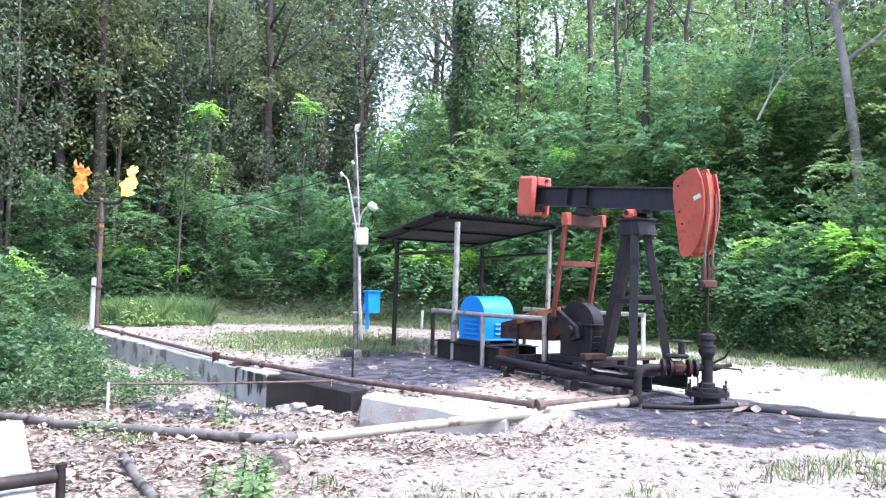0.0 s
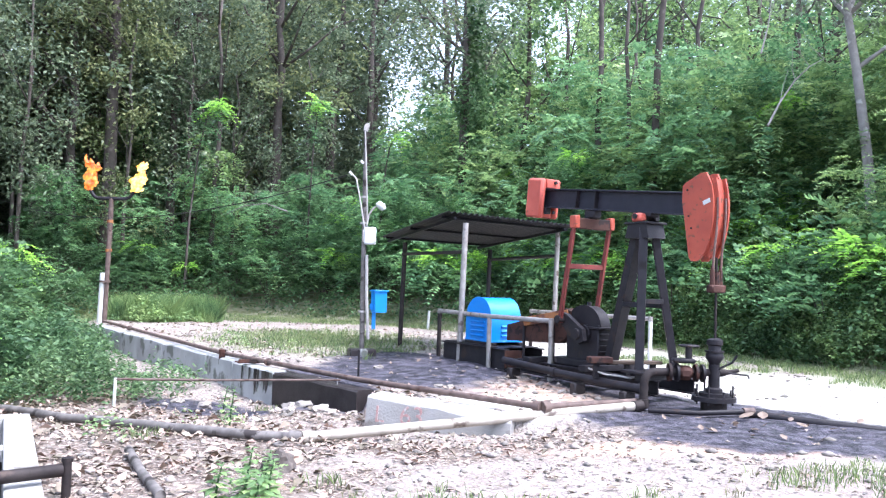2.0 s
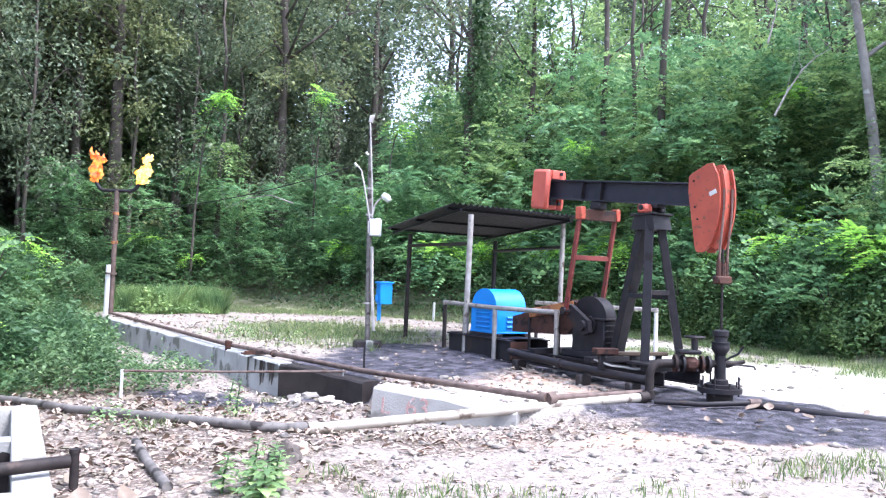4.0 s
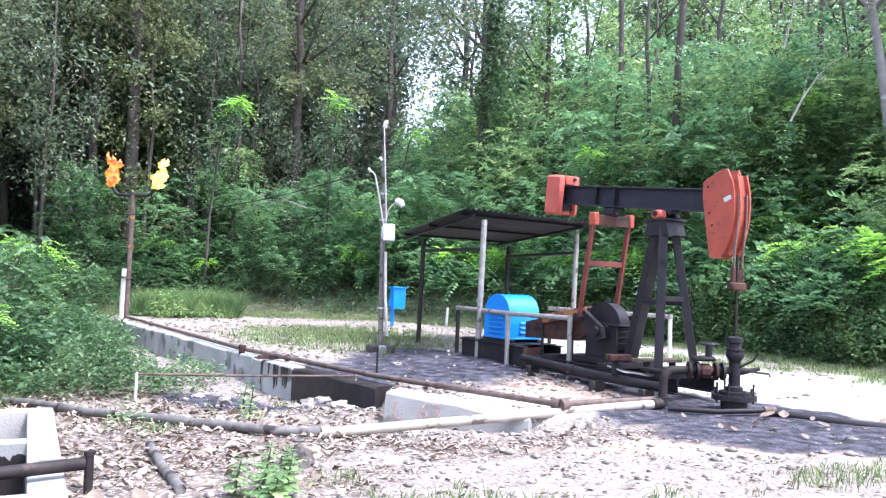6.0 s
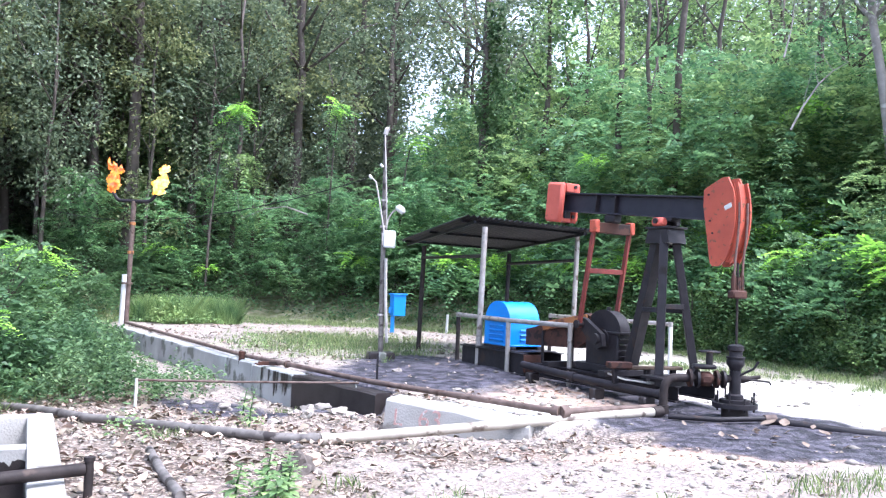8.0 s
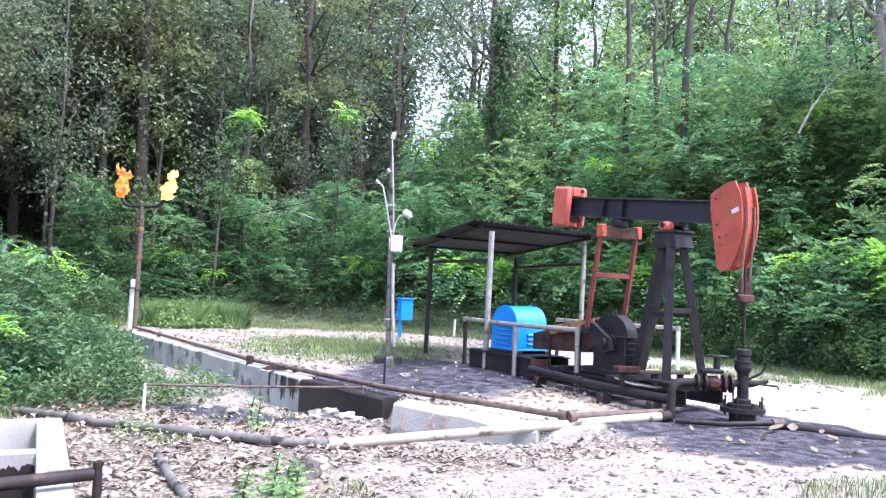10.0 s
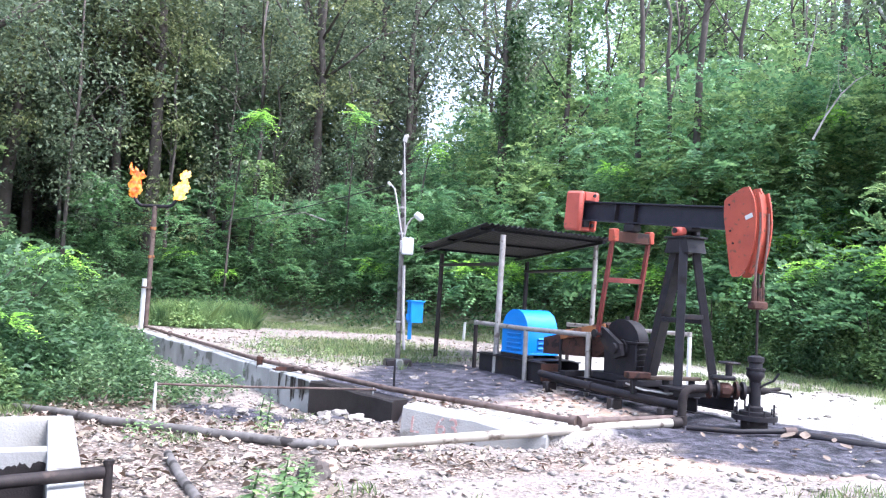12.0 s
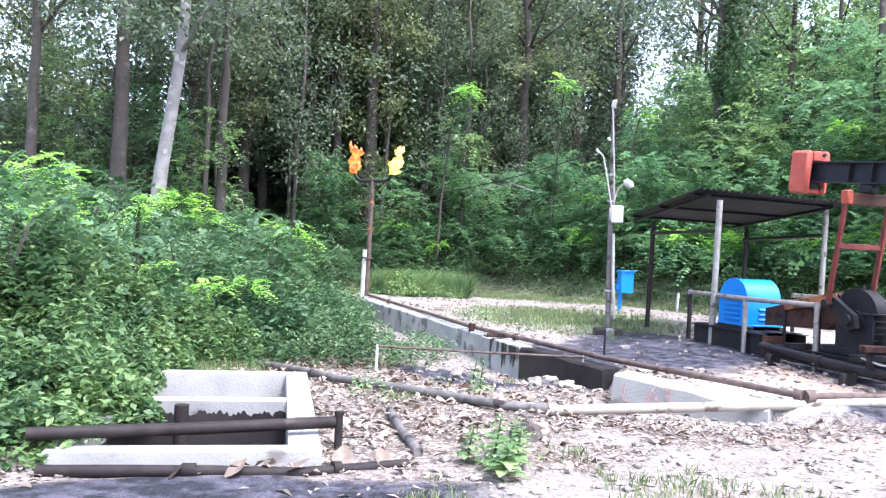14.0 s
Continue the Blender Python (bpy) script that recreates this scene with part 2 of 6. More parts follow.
def leaf_arrays(rng, centres, length, width, droop=0.3, fold=0.25, out=None, spread=1.0):
    """One folded leaf of two quads at each centre (6 corners). length and width: arrays or numbers. out: the way that leaves lean."""
    n = len(centres)
    length = np.broadcast_to(length, n)[:, None] * rng.uniform(0.7, 1.3, (n, 1))
    width = np.broadcast_to(width, n)[:, None] * rng.uniform(0.75, 1.25, (n, 1))
    az = rng.uniform(0, 2 * np.pi, n)
    d = np.c_[np.cos(az), np.sin(az), rng.normal(-droop, 0.45 * spread, n)]
    if out is not None:
        d = d + out
    d /= np.linalg.norm(d, axis=1, keepdims=True)
    up = np.c_[rng.normal(0, 0.45 * spread, (n, 2)), np.ones(n)]
    s = np.cross(d, up)
    s /= np.linalg.norm(s, axis=1, keepdims=True) + 1e-9
    nrm = np.cross(s, d)
    a, b = centres - d * length / 2, centres + d * length / 2
    lift = nrm * width * fold
    v = np.stack([a, centres + s * width / 2 + lift, b, centres - s * width / 2 + lift], 1)
    f = np.arange(n)[:, None] * 4 + np.array([[0, 1, 2, 3]])
    return v.reshape(-1, 3), f


def join_arrays(items):
    vs, fs, k = [], [], 0
    for v, f in items:
        vs.append(v)
        fs.append(f + k)
        k += len(v)
    return np.concatenate(vs), np.concatenate(fs)

# ---- ground: gravel platform, lower yard on the near side of the retaining wall, wooded bank all round ----
EDGE = [(-7.0, 1.5), (-6.1, 5.0), (-6.8, 9.0), (-7.4, 12.5), (-9.6, 17.5), (-12.3, 23.5), (-12.0, 28.5), (-8.0, 31.0), (-2.0, 28.8), (3.0, 25.3),
        (6.5, 21.2), (8.0, 16.4), (13.0, 11.0), (17.0, 0.0), (12.0, -10.0), (-9.0, -10.0)]
WALL_A, WALL_B = (-10.45, 23.45), (-2.05, 12.2)      # top face of the retaining wall, outer edge
BREAK = [(-16.0, 31.0), WALL_A, WALL_B, (-1.30, 11.50), (-1.02, 10.5), (0.75, 9.8), (6.0, 6.8)]


def smooth(a, b, x):
    t = np.clip((x - a) / (b - a), 0, 1)
    return t * t * (3 - 2 * t)


def line_distance(x, y, pts, closed=False):
    """Distance to a line of points and, for a closed one, whether inside; for an open one, the side (positive: left of the way)."""
    best, side = np.full(np.shape(x), 1e9), np.zeros(np.shape(x))
    inside = np.zeros(np.shape(x), bool)
    ends = list(zip(pts, pts[1:])) + ([(pts[-1], pts[0])] if closed else [])
    for (ax, ay), (bx, by) in ends:
        dx, dy = bx - ax, by - ay
        t = np.clip(((x - ax) * dx + (y - ay) * dy) / (dx * dx + dy * dy), 0, 1)
        d = np.hypot(x - ax - t * dx, y - ay - t * dy)
        cr = dx * (y - ay) - dy * (x - ax)
        side = np.where(d < best, cr, side)
        best = np.minimum(best, d)
        if closed and ay != by:
            inside ^= ((ay > y) != (by > y)) & (x < (bx - ax) * (y - ay) / (by - ay) + ax)
    return best, (inside if closed else np.sign(side))


def bank_distance(x, y):
    d, inside = line_distance(x, y, EDGE, True)
    return np.where(inside, -d, d)


def wave(x, y, s, seed=0.0):
    return (np.sin(x * s + 1.3 + seed) * np.cos(y * s * 1.17 + seed * 2.1) + 0.6 * np.sin(x * s * 2.3 - y * s * 1.7 + seed) + 0.4 * np.cos(x * s * 4.1 + y * s * 3.3 - seed)) / 2


def ground_z(x, y):
    x, y = np.asarray(x, float), np.asarray(y, float)
    d, side = line_distance(x, y, BREAK)
    low = np.interp(y, [5.5, 8.3, 9.4, 11, 14, 19], [-0.12, -0.16, -0.22, -0.36, -0.42, -0.52]) * (1 - smooth(0.2, 2.4, x))
    low = low - 0.12 * np.exp(-(d / 1.3) ** 2) * smooth(11.4, 12.6, y) * (1 - smooth(13.8, 15.5, y))
    low = low + 0.17 * np.exp(-(((x + 1.85) / 0.75) ** 2 + ((y - 11.1) / 0.6) ** 2))
    k = smooth(0.07, 0.27, d * side)
    z = low * (1 - k) + 0.02 * wave(x, y, 2.3) + 0.012 * wave(x, y, 6.1, 2.0)
    z = z + 0.15 * np.exp(-(((x - 0.35) / 1.7) ** 2 + ((y - 15.2) / 2.0) ** 2))
    b = bank_distance(x, y)
    slope = 0.12 * smooth(-12, -4, x) + 0.31 - 0.10 * smooth(18, 6, y)
    far = np.maximum(b, 0)
    z = z + slope * 20 * (1 - np.exp(-far / 20)) + 0.25 * wave(x, y, 0.35) * smooth(0, 6, b)
    return z


def gz(x, y):
    return float(ground_z(np.array([x]), np.array([y]))[0])


TANK = [(-2.70, 5.50), (-4.60, 8.90), (-6.33, 7.95), (-4.43, 4.52)]     # outer corners of the tank's rim


def axis_lines(lo, hi, fine_lo, fine_hi, step):
    mid = np.arange(fine_lo, fine_hi, step)
    g = 1.22 ** np.arange(60) * step
    a = fine_lo - np.cumsum(g)
    b = mid[-1] + np.cumsum(g)
    return np.concatenate([a[a > lo][::-1], mid, b[b < hi]])


gx, gy = axis_lines(-900, 900, -9.0, 9.5, 0.11), axis_lines(-900, 900, 3.0, 27.0, 0.11)
X, Y = np.meshgrid(gx, gy)
Z = ground_z(X, Y)
for poly, drop in ((TANK, 1.5),):
    d, inside = line_distance(X, Y, poly, True)
    Z = np.where(inside & (d > 0.09), Z - drop, Z)
nx, ny = len(gx), len(gy)
idx = (np.arange(ny - 1)[:, None] * nx + np.arange(nx - 1)[None, :]).ravel()
quads = np.stack([idx, idx + 1, idx + nx + 1, idx + nx], 1)


def ellipse(x, y, cx, cy, rx, ry, turn=0.0):
    c, s = math.cos(turn), math.sin(turn)
    u, v = (x - cx) * c + (y - cy) * s, -(x - cx) * s + (y - cy) * c
    return 1 - np.hypot(u / rx, v / ry)


# spilt oil, grown-over ground and reddish clay, as masks with ragged edges
rag = 0.22 * wave(X, Y, 2.1, 3.0) + 0.16 * wave(X, Y, 5.3, 1.0) + 0.08 * wave(X, Y, 11.0, 5.0)
def oil_field(x, y):
    rag = 0.22 * wave(x, y, 2.1, 3.0) + 0.16 * wave(x, y, 5.3, 1.0) + 0.08 * wave(x, y, 11.0, 5.0)
    e = np.max([ellipse(x, y, -0.6, 14.9, 1.8, 3.3, 0.2), ellipse(x, y, 0.9, 15.2, 1.5, 1.6, 0.3), ellipse(x, y, 2.4, 12.9, 0.7, 2.3, 0.57), ellipse(x, y, 3.3, 10.6, 1.8, 1.5), ellipse(x, y, 4.1, 9.2, 2.3, 1.25, 0.12),
                ellipse(x, y, -3.3, 12.0, 1.9, 0.85, -0.45), ellipse(x, y, 2.6, 10.0, 1.1, 0.75, 0.3), ellipse(x, y, -1.9, 11.9, 1.1, 1.0, -0.9), ellipse(x, y, -1.6, 13.2, 1.3, 1.5), ellipse(x, y, -3.0, 4.45, 2.0, 0.62, 0.5)], axis=0)
    return smooth(-0.05, 0.2, e + rag * 0.75)


oil = oil_field(X, Y)
clay = smooth(-0.1, 0.4, np.max([ellipse(X, Y, 1.45, 12.1, 1.3, 1.4), ellipse(X, Y, 3.0, 8.4, 2.3, 0.55, 0.08)], axis=0) + rag)
bd = bank_distance(X, Y)


def sand_field(x, y):
    rag = 0.22 * wave(x, y, 2.1, 3.0) + 0.16 * wave(x, y, 5.3, 1.0)
    return smooth(-0.1, 0.35, np.max([ellipse(x, y, 6.3, 12.0, 4.2, 4.2), ellipse(x, y, 3.0, 19.0, 3.0, 4.0, 0.6), ellipse(x, y, 0.6, 10.6, 1.3, 0.6, -0.5)], axis=0) + rag)


sand = sand_field(X, Y)


def litter_field(x, y):
    rag = 0.3 * wave(x, y, 1.9, 2.0) + 0.2 * wave(x, y, 5.3, 1.0) + 0.1 * wave(x, y, 12.0, 4.0)
    return smooth(-0.1, 0.35, np.max([ellipse(x, y, -3.4, 8.2, 3.0, 3.6), ellipse(x, y, -5.4, 11.2, 3.2, 2.6), ellipse(x, y, -2.2, 11.6, 2.2, 1.3, -0.5), ellipse(x, y, 0.4, 8.6, 2.2, 0.7, 0.35)], axis=0) + rag)


mould = litter_field(X, Y)
green = np.maximum(smooth(-1.8, 0.4, bd + 2.2 * rag), 0.75 * smooth(-0.1, 0.5, np.max([ellipse(X, Y, -3.2, 20.5, 3.2, 4.5, 0.3), ellipse(X, Y, 5.0, 17.6, 2.6, 1.0, -0.85), ellipse(X, Y, 8.3, 14.0, 2.2, 0.9, -0.7)], axis=0) + 2.0 * rag))
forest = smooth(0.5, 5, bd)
me = rows_mesh("ground", np.stack([X, Y, Z], -1).reshape(-1, 3), quads, None)
me.materials.clear()
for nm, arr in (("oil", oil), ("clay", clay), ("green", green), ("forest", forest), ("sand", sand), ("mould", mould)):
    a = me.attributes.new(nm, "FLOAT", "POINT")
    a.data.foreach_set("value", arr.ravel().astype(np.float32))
me.shade_smooth()


def ground_material():
    m = bpy.data.materials.new("gravel_clay_and_spilt_oil")
    m.use_nodes = True
    n, l = m.node_tree.nodes, m.node_tree.links
    b, co = n["Principled BSDF"], n.new("ShaderNodeTexCoord")

    def noise_tex(scale, detail=6.0, rough=0.6):
        t = n.new("ShaderNodeTexNoise")
        t.inputs["Scale"].default_value, t.inputs["Detail"].default_value, t.inputs["Roughness"].default_value = scale, detail, rough
        l.new(co.outputs["Object"], t.inputs["Vector"])
        return t.outputs[0]

    def rng(src, lo, hi, a=0.0, c=1.0):
        r = n.new("ShaderNodeMapRange")
        for k, v in (("From Min", lo), ("From Max", hi), ("To Min", a), ("To Max", c)):
            r.inputs[k].default_value = v
        l.new(src, r.inputs["Value"])
        return r.outputs[0]

    def mix(fac, a, c):
        x = n.new("ShaderNodeMix")
        x.data_type = "RGBA"
        l.new(fac, x.inputs["Factor"])
        for sock, v in ((x.inputs[6], a), (x.inputs[7], c)):
            if isinstance(v, tuple):
                sock.default_value = (*v, 1)
            else:
                l.new(v, sock)
        return x.outputs[2]

    def attr(nm):
        a = n.new("ShaderNodeAttribute")
        a.attribute_name = nm
        return a.outputs["Fac"]

    vor = n.new("ShaderNodeTexVoronoi")
    vor.inputs["Scale"].default_value = 26.0
    l.new(co.outputs["Object"], vor.inputs["Vector"])
    cells = n.new("ShaderNodeSeparateColor")
    l.new(vor.outputs["Color"], cells.inputs[0])
    pale = mix(rng(noise_tex(1.1), 0.35, 0.65), (0.31, 0.265, 0.23), (0.215, 0.175, 0.148))
    pale = mix(rng(cells.outputs[0], 0.6, 0.8, 0, 0.5), pale, (0.40, 0.37, 0.34))
    pale = mix(rng(cells.outputs[1], 0.8, 0.9, 0, 0.5), pale, (0.14, 0.105, 0.09))
    pale = mix(rng(noise_tex(3.5), 0.52, 0.62, 0, 0.6), pale, (0.185, 0.15, 0.13))
    pale = mix(rng(noise_tex(13.0), 0.52, 0.62, 0, 0.6), pale, (0.14, 0.11, 0.09))
    pale = mix(rng(noise_tex(0.45), 0.45, 0.7, 0, 0.5), pale, (0.22, 0.185, 0.165))
    sandy = mix(rng(noise_tex(2.2), 0.35, 0.7), (0.58, 0.55, 0.50), (0.46, 0.43, 0.38))
    pale = mix(attr("sand"), pale, sandy)
    mouldy = mix(rng(noise_tex(7.0), 0.4, 0.6), (0.105, 0.076, 0.06), (0.20, 0.158, 0.13))
    mouldy = mix(rng(noise_tex(19.0), 0.5, 0.6, 0, 0.8), mouldy, (0.05, 0.036, 0.028))
    mouldy = mix(rng(cells.outputs[2], 0.72, 0.8, 0, 0.7), mouldy, (0.36, 0.31, 0.26))
    pale = mix(attr("mould"), pale, mouldy)
    col = mix(attr("clay"), pale, mix(rng(noise_tex(6.0), 0.4, 0.6), (0.38, 0.24, 0.165), (0.46, 0.37, 0.30)))
    col = mix(attr("green"), col, mix(rng(noise_tex(3.0), 0.4, 0.62), (0.15, 0.175, 0.07), (0.34, 0.31, 0.22)))
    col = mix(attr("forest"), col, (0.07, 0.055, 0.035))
    oiled = mix(rng(noise_tex(5.0), 0.42, 0.62), (0.012, 0.011, 0.016), (0.080, 0.072, 0.092))
    col = mix(attr("oil"), col, oiled)
    l.new(col, b.inputs["Base Color"])
    wet = n.new("ShaderNodeMath")
    wet.operation = "MULTIPLY"
    l.new(attr("oil"), wet.inputs[0])
    l.new(rng(noise_tex(1.6), 0.4, 0.62), wet.inputs[1])
    l.new(rng(wet.outputs[0], 0, 1, 0.9, 0.5), b.inputs["Roughness"])
    b.inputs["Specular IOR Level"].default_value = 0.4
    bp = n.new("ShaderNodeBump")
    bp.inputs["Strength"].default_value, bp.inputs["Distance"].default_value = 0.6, 0.045
    add = n.new("ShaderNodeMath")
    add.operation = "ADD"
    l.new(noise_tex(22.0), add.inputs[0])
    l.new(vor.outputs["Distance"], add.inputs[1])
    l.new(add.outputs[0], bp.inputs["Height"])
    l.new(bp.outputs[0], b.inputs["Normal"])
    return m


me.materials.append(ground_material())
ground = tagged(new("ground", me), "pale gravel yard stained with black oil, wooded bank round it", "ground", kind="structure")


# ---- concrete: retaining wall, low broken wall, settling tank ----
def slab_wall(name, a, b, thick, z_top, depth, mat, label, category, lean=0.0, z_end=None):
    """A wall along a-b whose outer top edge is the line; it goes down by depth. Broken, uneven top."""
    a, b = Vector((*a, 0)), Vector((*b, 0))
    d = (b - a).normalized()
    s = Vector((-d.y, d.x, 0))
    n = max(6, int((b - a).length / 0.35))
    z_end = z_top if z_end is None else z_end
    rng = random.Random(len(name))
    bm = BM()
    rings = []
    joints = (9, 19, 27, 31)
    fr = sorted([i / n for i in range(n + 1)] + [j / n + e for j in joints if j < n for e in (-0.0015, 0.0015)])
    at_joint = [k for k, u in enumerate(fr) if any(abs(u - j / n) < 1e-6 for j in joints)]
    joints = at_joint
    for i, u in enumerate(fr):
        p = a.lerp(b, u)
        zt = z_top + (z_end - z_top) * u + rng.uniform(-0.012, 0.012)
        c = 0.02 + rng.uniform(0, 0.015)
        jut = 0.035 if name == "retaining_wall" and i in joints else 0.0
        prof = [(jut - lean, zt - depth), (jut, zt - c), (c + jut, zt), (thick - c, zt + rng.uniform(-0.01, 0.01)), (thick, zt - c), (thick, zt - depth)]
        rings.append([bm.verts.new(p + s * u + Vector((0, 0, v))) for u, v in prof])
    for r, q in zip(rings, rings[1:]):
        for k in range(5):
            bm.faces.new((r[k], r[k + 1], q[k + 1], q[k]))
    bm.faces.new(rings[0])
    bm.faces.new(rings[-1][::-1])
    return tagged(mesh_object(name, bm, mat, None, smooth=30), label, category, kind="structure")


retaining = slab_wall("retaining_wall", WALL_A, (-2.88, 13.31), 0.30, 0.03, 1.2, M["concrete"], "grey concrete retaining wall, worn and partly overgrown", "wall", lean=0.05)
pit_face = slab_wall("pit_wall", (-2.88, 13.31), (-1.28, 11.48), 0.3, 0.02, 1.1, M["oilwall"], "oil-blackened end of the concrete wall above a shallow pit", "wall")
low_wall = slab_wall("broken_wall", (-1.02, 10.42), (0.78, 9.72), 0.45, 0.11, 0.8, M["paleconcrete"], "pale broken concrete wall end with faded red figures", "wall", lean=0.12, z_end=-0.05)

# oil that has run down the end of the retaining wall
rd = random.Random(41)
for k in range(9):
    u = rd.uniform(0.885, 0.995)
    o = Vector((WALL_A[0], WALL_A[1], 0)).lerp(Vector((-2.88, 13.31, 0)), u)
    ln, w = rd.uniform(0.15, 0.5), rd.uniform(0.02, 0.06)
    bm = BM()
    prism(bm, [(-w, 0.0), (w, 0.01), (w * 0.8, -ln * 0.5), (w * 0.3, -ln * 0.9), (0, -ln), (-w * 0.5, -ln * 0.7)], 0.008)
    run = mesh_object("oil_run", bm, M["oilwall"], retaining, "black oil run down the concrete")
    run.matrix_world = Matrix.Translation(o + Vector((-0.8, -0.6, 0)) * 0.022 + Vector((0, 0, 0.0))) @ Matrix.Rotation(math.atan2(-10.14, 7.57), 4, "Z") @ Matrix.Rotation(radians(-2.4), 4, "X")

# ---- pumping unit ----
PJ = pose(2.79, 11.99, 0, 0, 0, -57)


def build_pumpjack():
    pj = thing("pumpjack", PJ, "small beam pumping unit, red horse head, black oily frame", "pumpjack")
    # skid
    for y in (-0.28, 0.46):
        part("skid_rail", ibeam(BM(), (-2.5, y, 0.22), (0.70, y, 0.22), 0.12, 0.22), M["black_steel"], pj)
    for x in (-1.9, -0.55, 0.60):
        part("cross_member", bar(BM(), (x, -0.56, 0.37), (x, 0.56, 0.37), 0.16, 0.09), M["black_steel"], pj)
    part("front_plate", box(BM(), (0.52, -0.36, 0.435), (0.44, 0.50, 0.04)), M["greysteel"], pj)
    # samson post: two front legs and one broad rear leg
    for y in (-1, 1):
        part("front_leg", bar(BM(), (0.42, 0.37 * y, 0.40), (0.20, 0.105 * y, 2.5), 0.12, 0.11), M["greysteel"], pj)
        part("side_brace", bar(BM(), (0.32, 0.23 * y, 1.36), (-0.22, 0.06 * y, 1.36), 0.05, 0.07), M["black_steel"], pj)
    part("rear_leg", bar(BM(), (-0.55, 0.02, 0.40), (0.02, 0.0, 2.5), 0.18, 0.14), M["black_steel"], pj)
    part("leg_brace", bar(BM(), (0.32, -0.25, 1.42), (0.32, 0.25, 1.42), 0.05, 0.07), M["black_steel"], pj)
    cap = BM()
    prism(cap, [(-0.10, 2.34), (0.36, 2.34), (0.31, 2.55), (-0.05, 2.55)], 0.36)
    part("post_cap", cap, M["greysteel"], pj)
    part("cap_plate", box(BM(), (0.13, 0, 2.565), (0.46, 0.42, 0.03)), M["black_steel"], pj)
    # bearing
    part("bearing_housing", box(BM(), (0.13, -0.14, 2.645), (0.20, 0.15, 0.13), bevel=0.03), M["coral"], pj, "red bearing block")
    part("bearing_housing", box(BM(), (0.13, 0.15, 2.645), (0.20, 0.13, 0.13), bevel=0.03), M["black_steel"], pj)
    part("saddle_shaft", tube(BM(), [(0.13, -0.24, 2.66), (0.13, 0.25, 2.66)], 0.04, 12), M["black_steel"], pj)
    part("saddle", box(BM(), (0.15, 0, 2.695), (0.34, 0.2, 0.06), Matrix.Rotation(radians(5.5), 4, "Y"), 0.01), M["black_steel"], pj)
    # walking beam, tipped a little towards the head
    rot = Matrix.Rotation(radians(5.5), 4, "Y")
    tip = Matrix.Translation((0, 0, 2.896)) @ rot
    back = tip.inverted()

    def at(s, z):
        """A place given by its run along the unit and its height, in the beam's own frame."""
        q = back @ Vector((s, 0, z))
        return q.x, q.z

    A, B = tip @ Vector((-2.35, 0, 0)), tip @ Vector((1.05, 0, 0))
    beam = part("walking_beam", ibeam(BM(), A, B, 0.19, 0.325, 0.022), M["navy"], pj, "dark I-section walking beam")
    for x in (-1.32, -0.88):
        for y in (-1, 1):
            part("stiffener", box(BM(), tip @ Vector((x, 0.052 * y, 0)), (0.018, 0.08, 0.275), rot, 0.002), M["greysteel"], beam)
    # counterweight: a thick block astride the beam's tail, slotted below
    for y in (-1, 1):
        part("counterweight", box(BM(), tip @ Vector((-2.27, 0.158 * y, -0.01)), (0.42, 0.115, 0.68), rot, 0.04), M["coral"], pj, "faded red beam counterweight")
    part("counterweight_top", box(BM(), tip @ Vector((-2.27, 0, 0.25)), (0.40, 0.2, 0.15), rot, 0.01), M["coral"], pj)
    part("counterweight_foot", box(BM(), tip @ Vector((-2.30, 0, -0.27)), (0.34, 0.2, 0.12), rot, 0.01), M["coral"], pj)
    for z in (0.27, -0.24):
        part("weight_bolt", tube(BM(), [tip @ Vector((-2.04, 0.08, z)), tip @ Vector((-2.07, 0.08, z))], 0.03, 8), M["black_steel"], pj)
    part("weight_clamp", box(BM(), tip @ Vector((-2.05, -0.06, -0.22)), (0.05, 0.12, 0.11), rot), M["black_steel"], pj)
    # horse head: two shaped cheeks and a grooved arc between them
    pv = (0.06, 2.70)
    arc = [(pv[0] + 1.42 * math.cos(a), pv[1] + 1.42 * math.sin(a)) for a in (radians(-27 + 44 * k / 14) for k in range(15))]

    def grown(k):
        return [at(pv[0] + (s - pv[0]) * k, pv[1] + (z - pv[1]) * k) for s, z in arc]

    edge = grown(0.985)[1:-1]
    cheek = [at(0.93, 3.04), at(0.97, 3.08), at(1.24, 3.20), at(1.33, 3.20)] + edge[::-1] + [at(1.25, 2.03), at(1.20, 2.00), at(1.10, 2.00), at(1.06, 2.05), at(0.93, 2.82)]
    head = part("horse_head", prism(BM(), cheek, 0.03, tip @ Matrix.Translation((0, -0.12, 0))), M["red"], pj, "red horse head with rusted lower edge")
    part("cheek_plate", prism(BM(), cheek, 0.03, tip @ Matrix.Translation((0, 0.10, 0))), M["red"], head)
    part("head_face", prism(BM(), grown(0.99)[::-1] + grown(0.90), 0.20, tip), M["red"], head)
    for y in (-0.07, 0.115):
        part("face_rim", prism(BM(), grown(1.025)[::-1] + grown(0.95), 0.028, tip @ Matrix.Translation((0, y, 0))), M["red"], head)
    part("head_web", prism(BM(), [at(0.98, 3.0), at(1.2, 3.1), at(1.3, 2.9), at(1.25, 2.2), at(1.12, 2.1), at(0.98, 2.7)], 0.18, tip), M["black_steel"], head)
    lx, lz = at(1.35, 2.80)
    part("label_plate", box(BM(), tip @ Vector((lx, -0.142, lz)), (0.12, 0.008, 0.06), Matrix.Rotation(radians(-20), 4, "Y"), 0.002), M["whitepaint"], head, "small white plate")
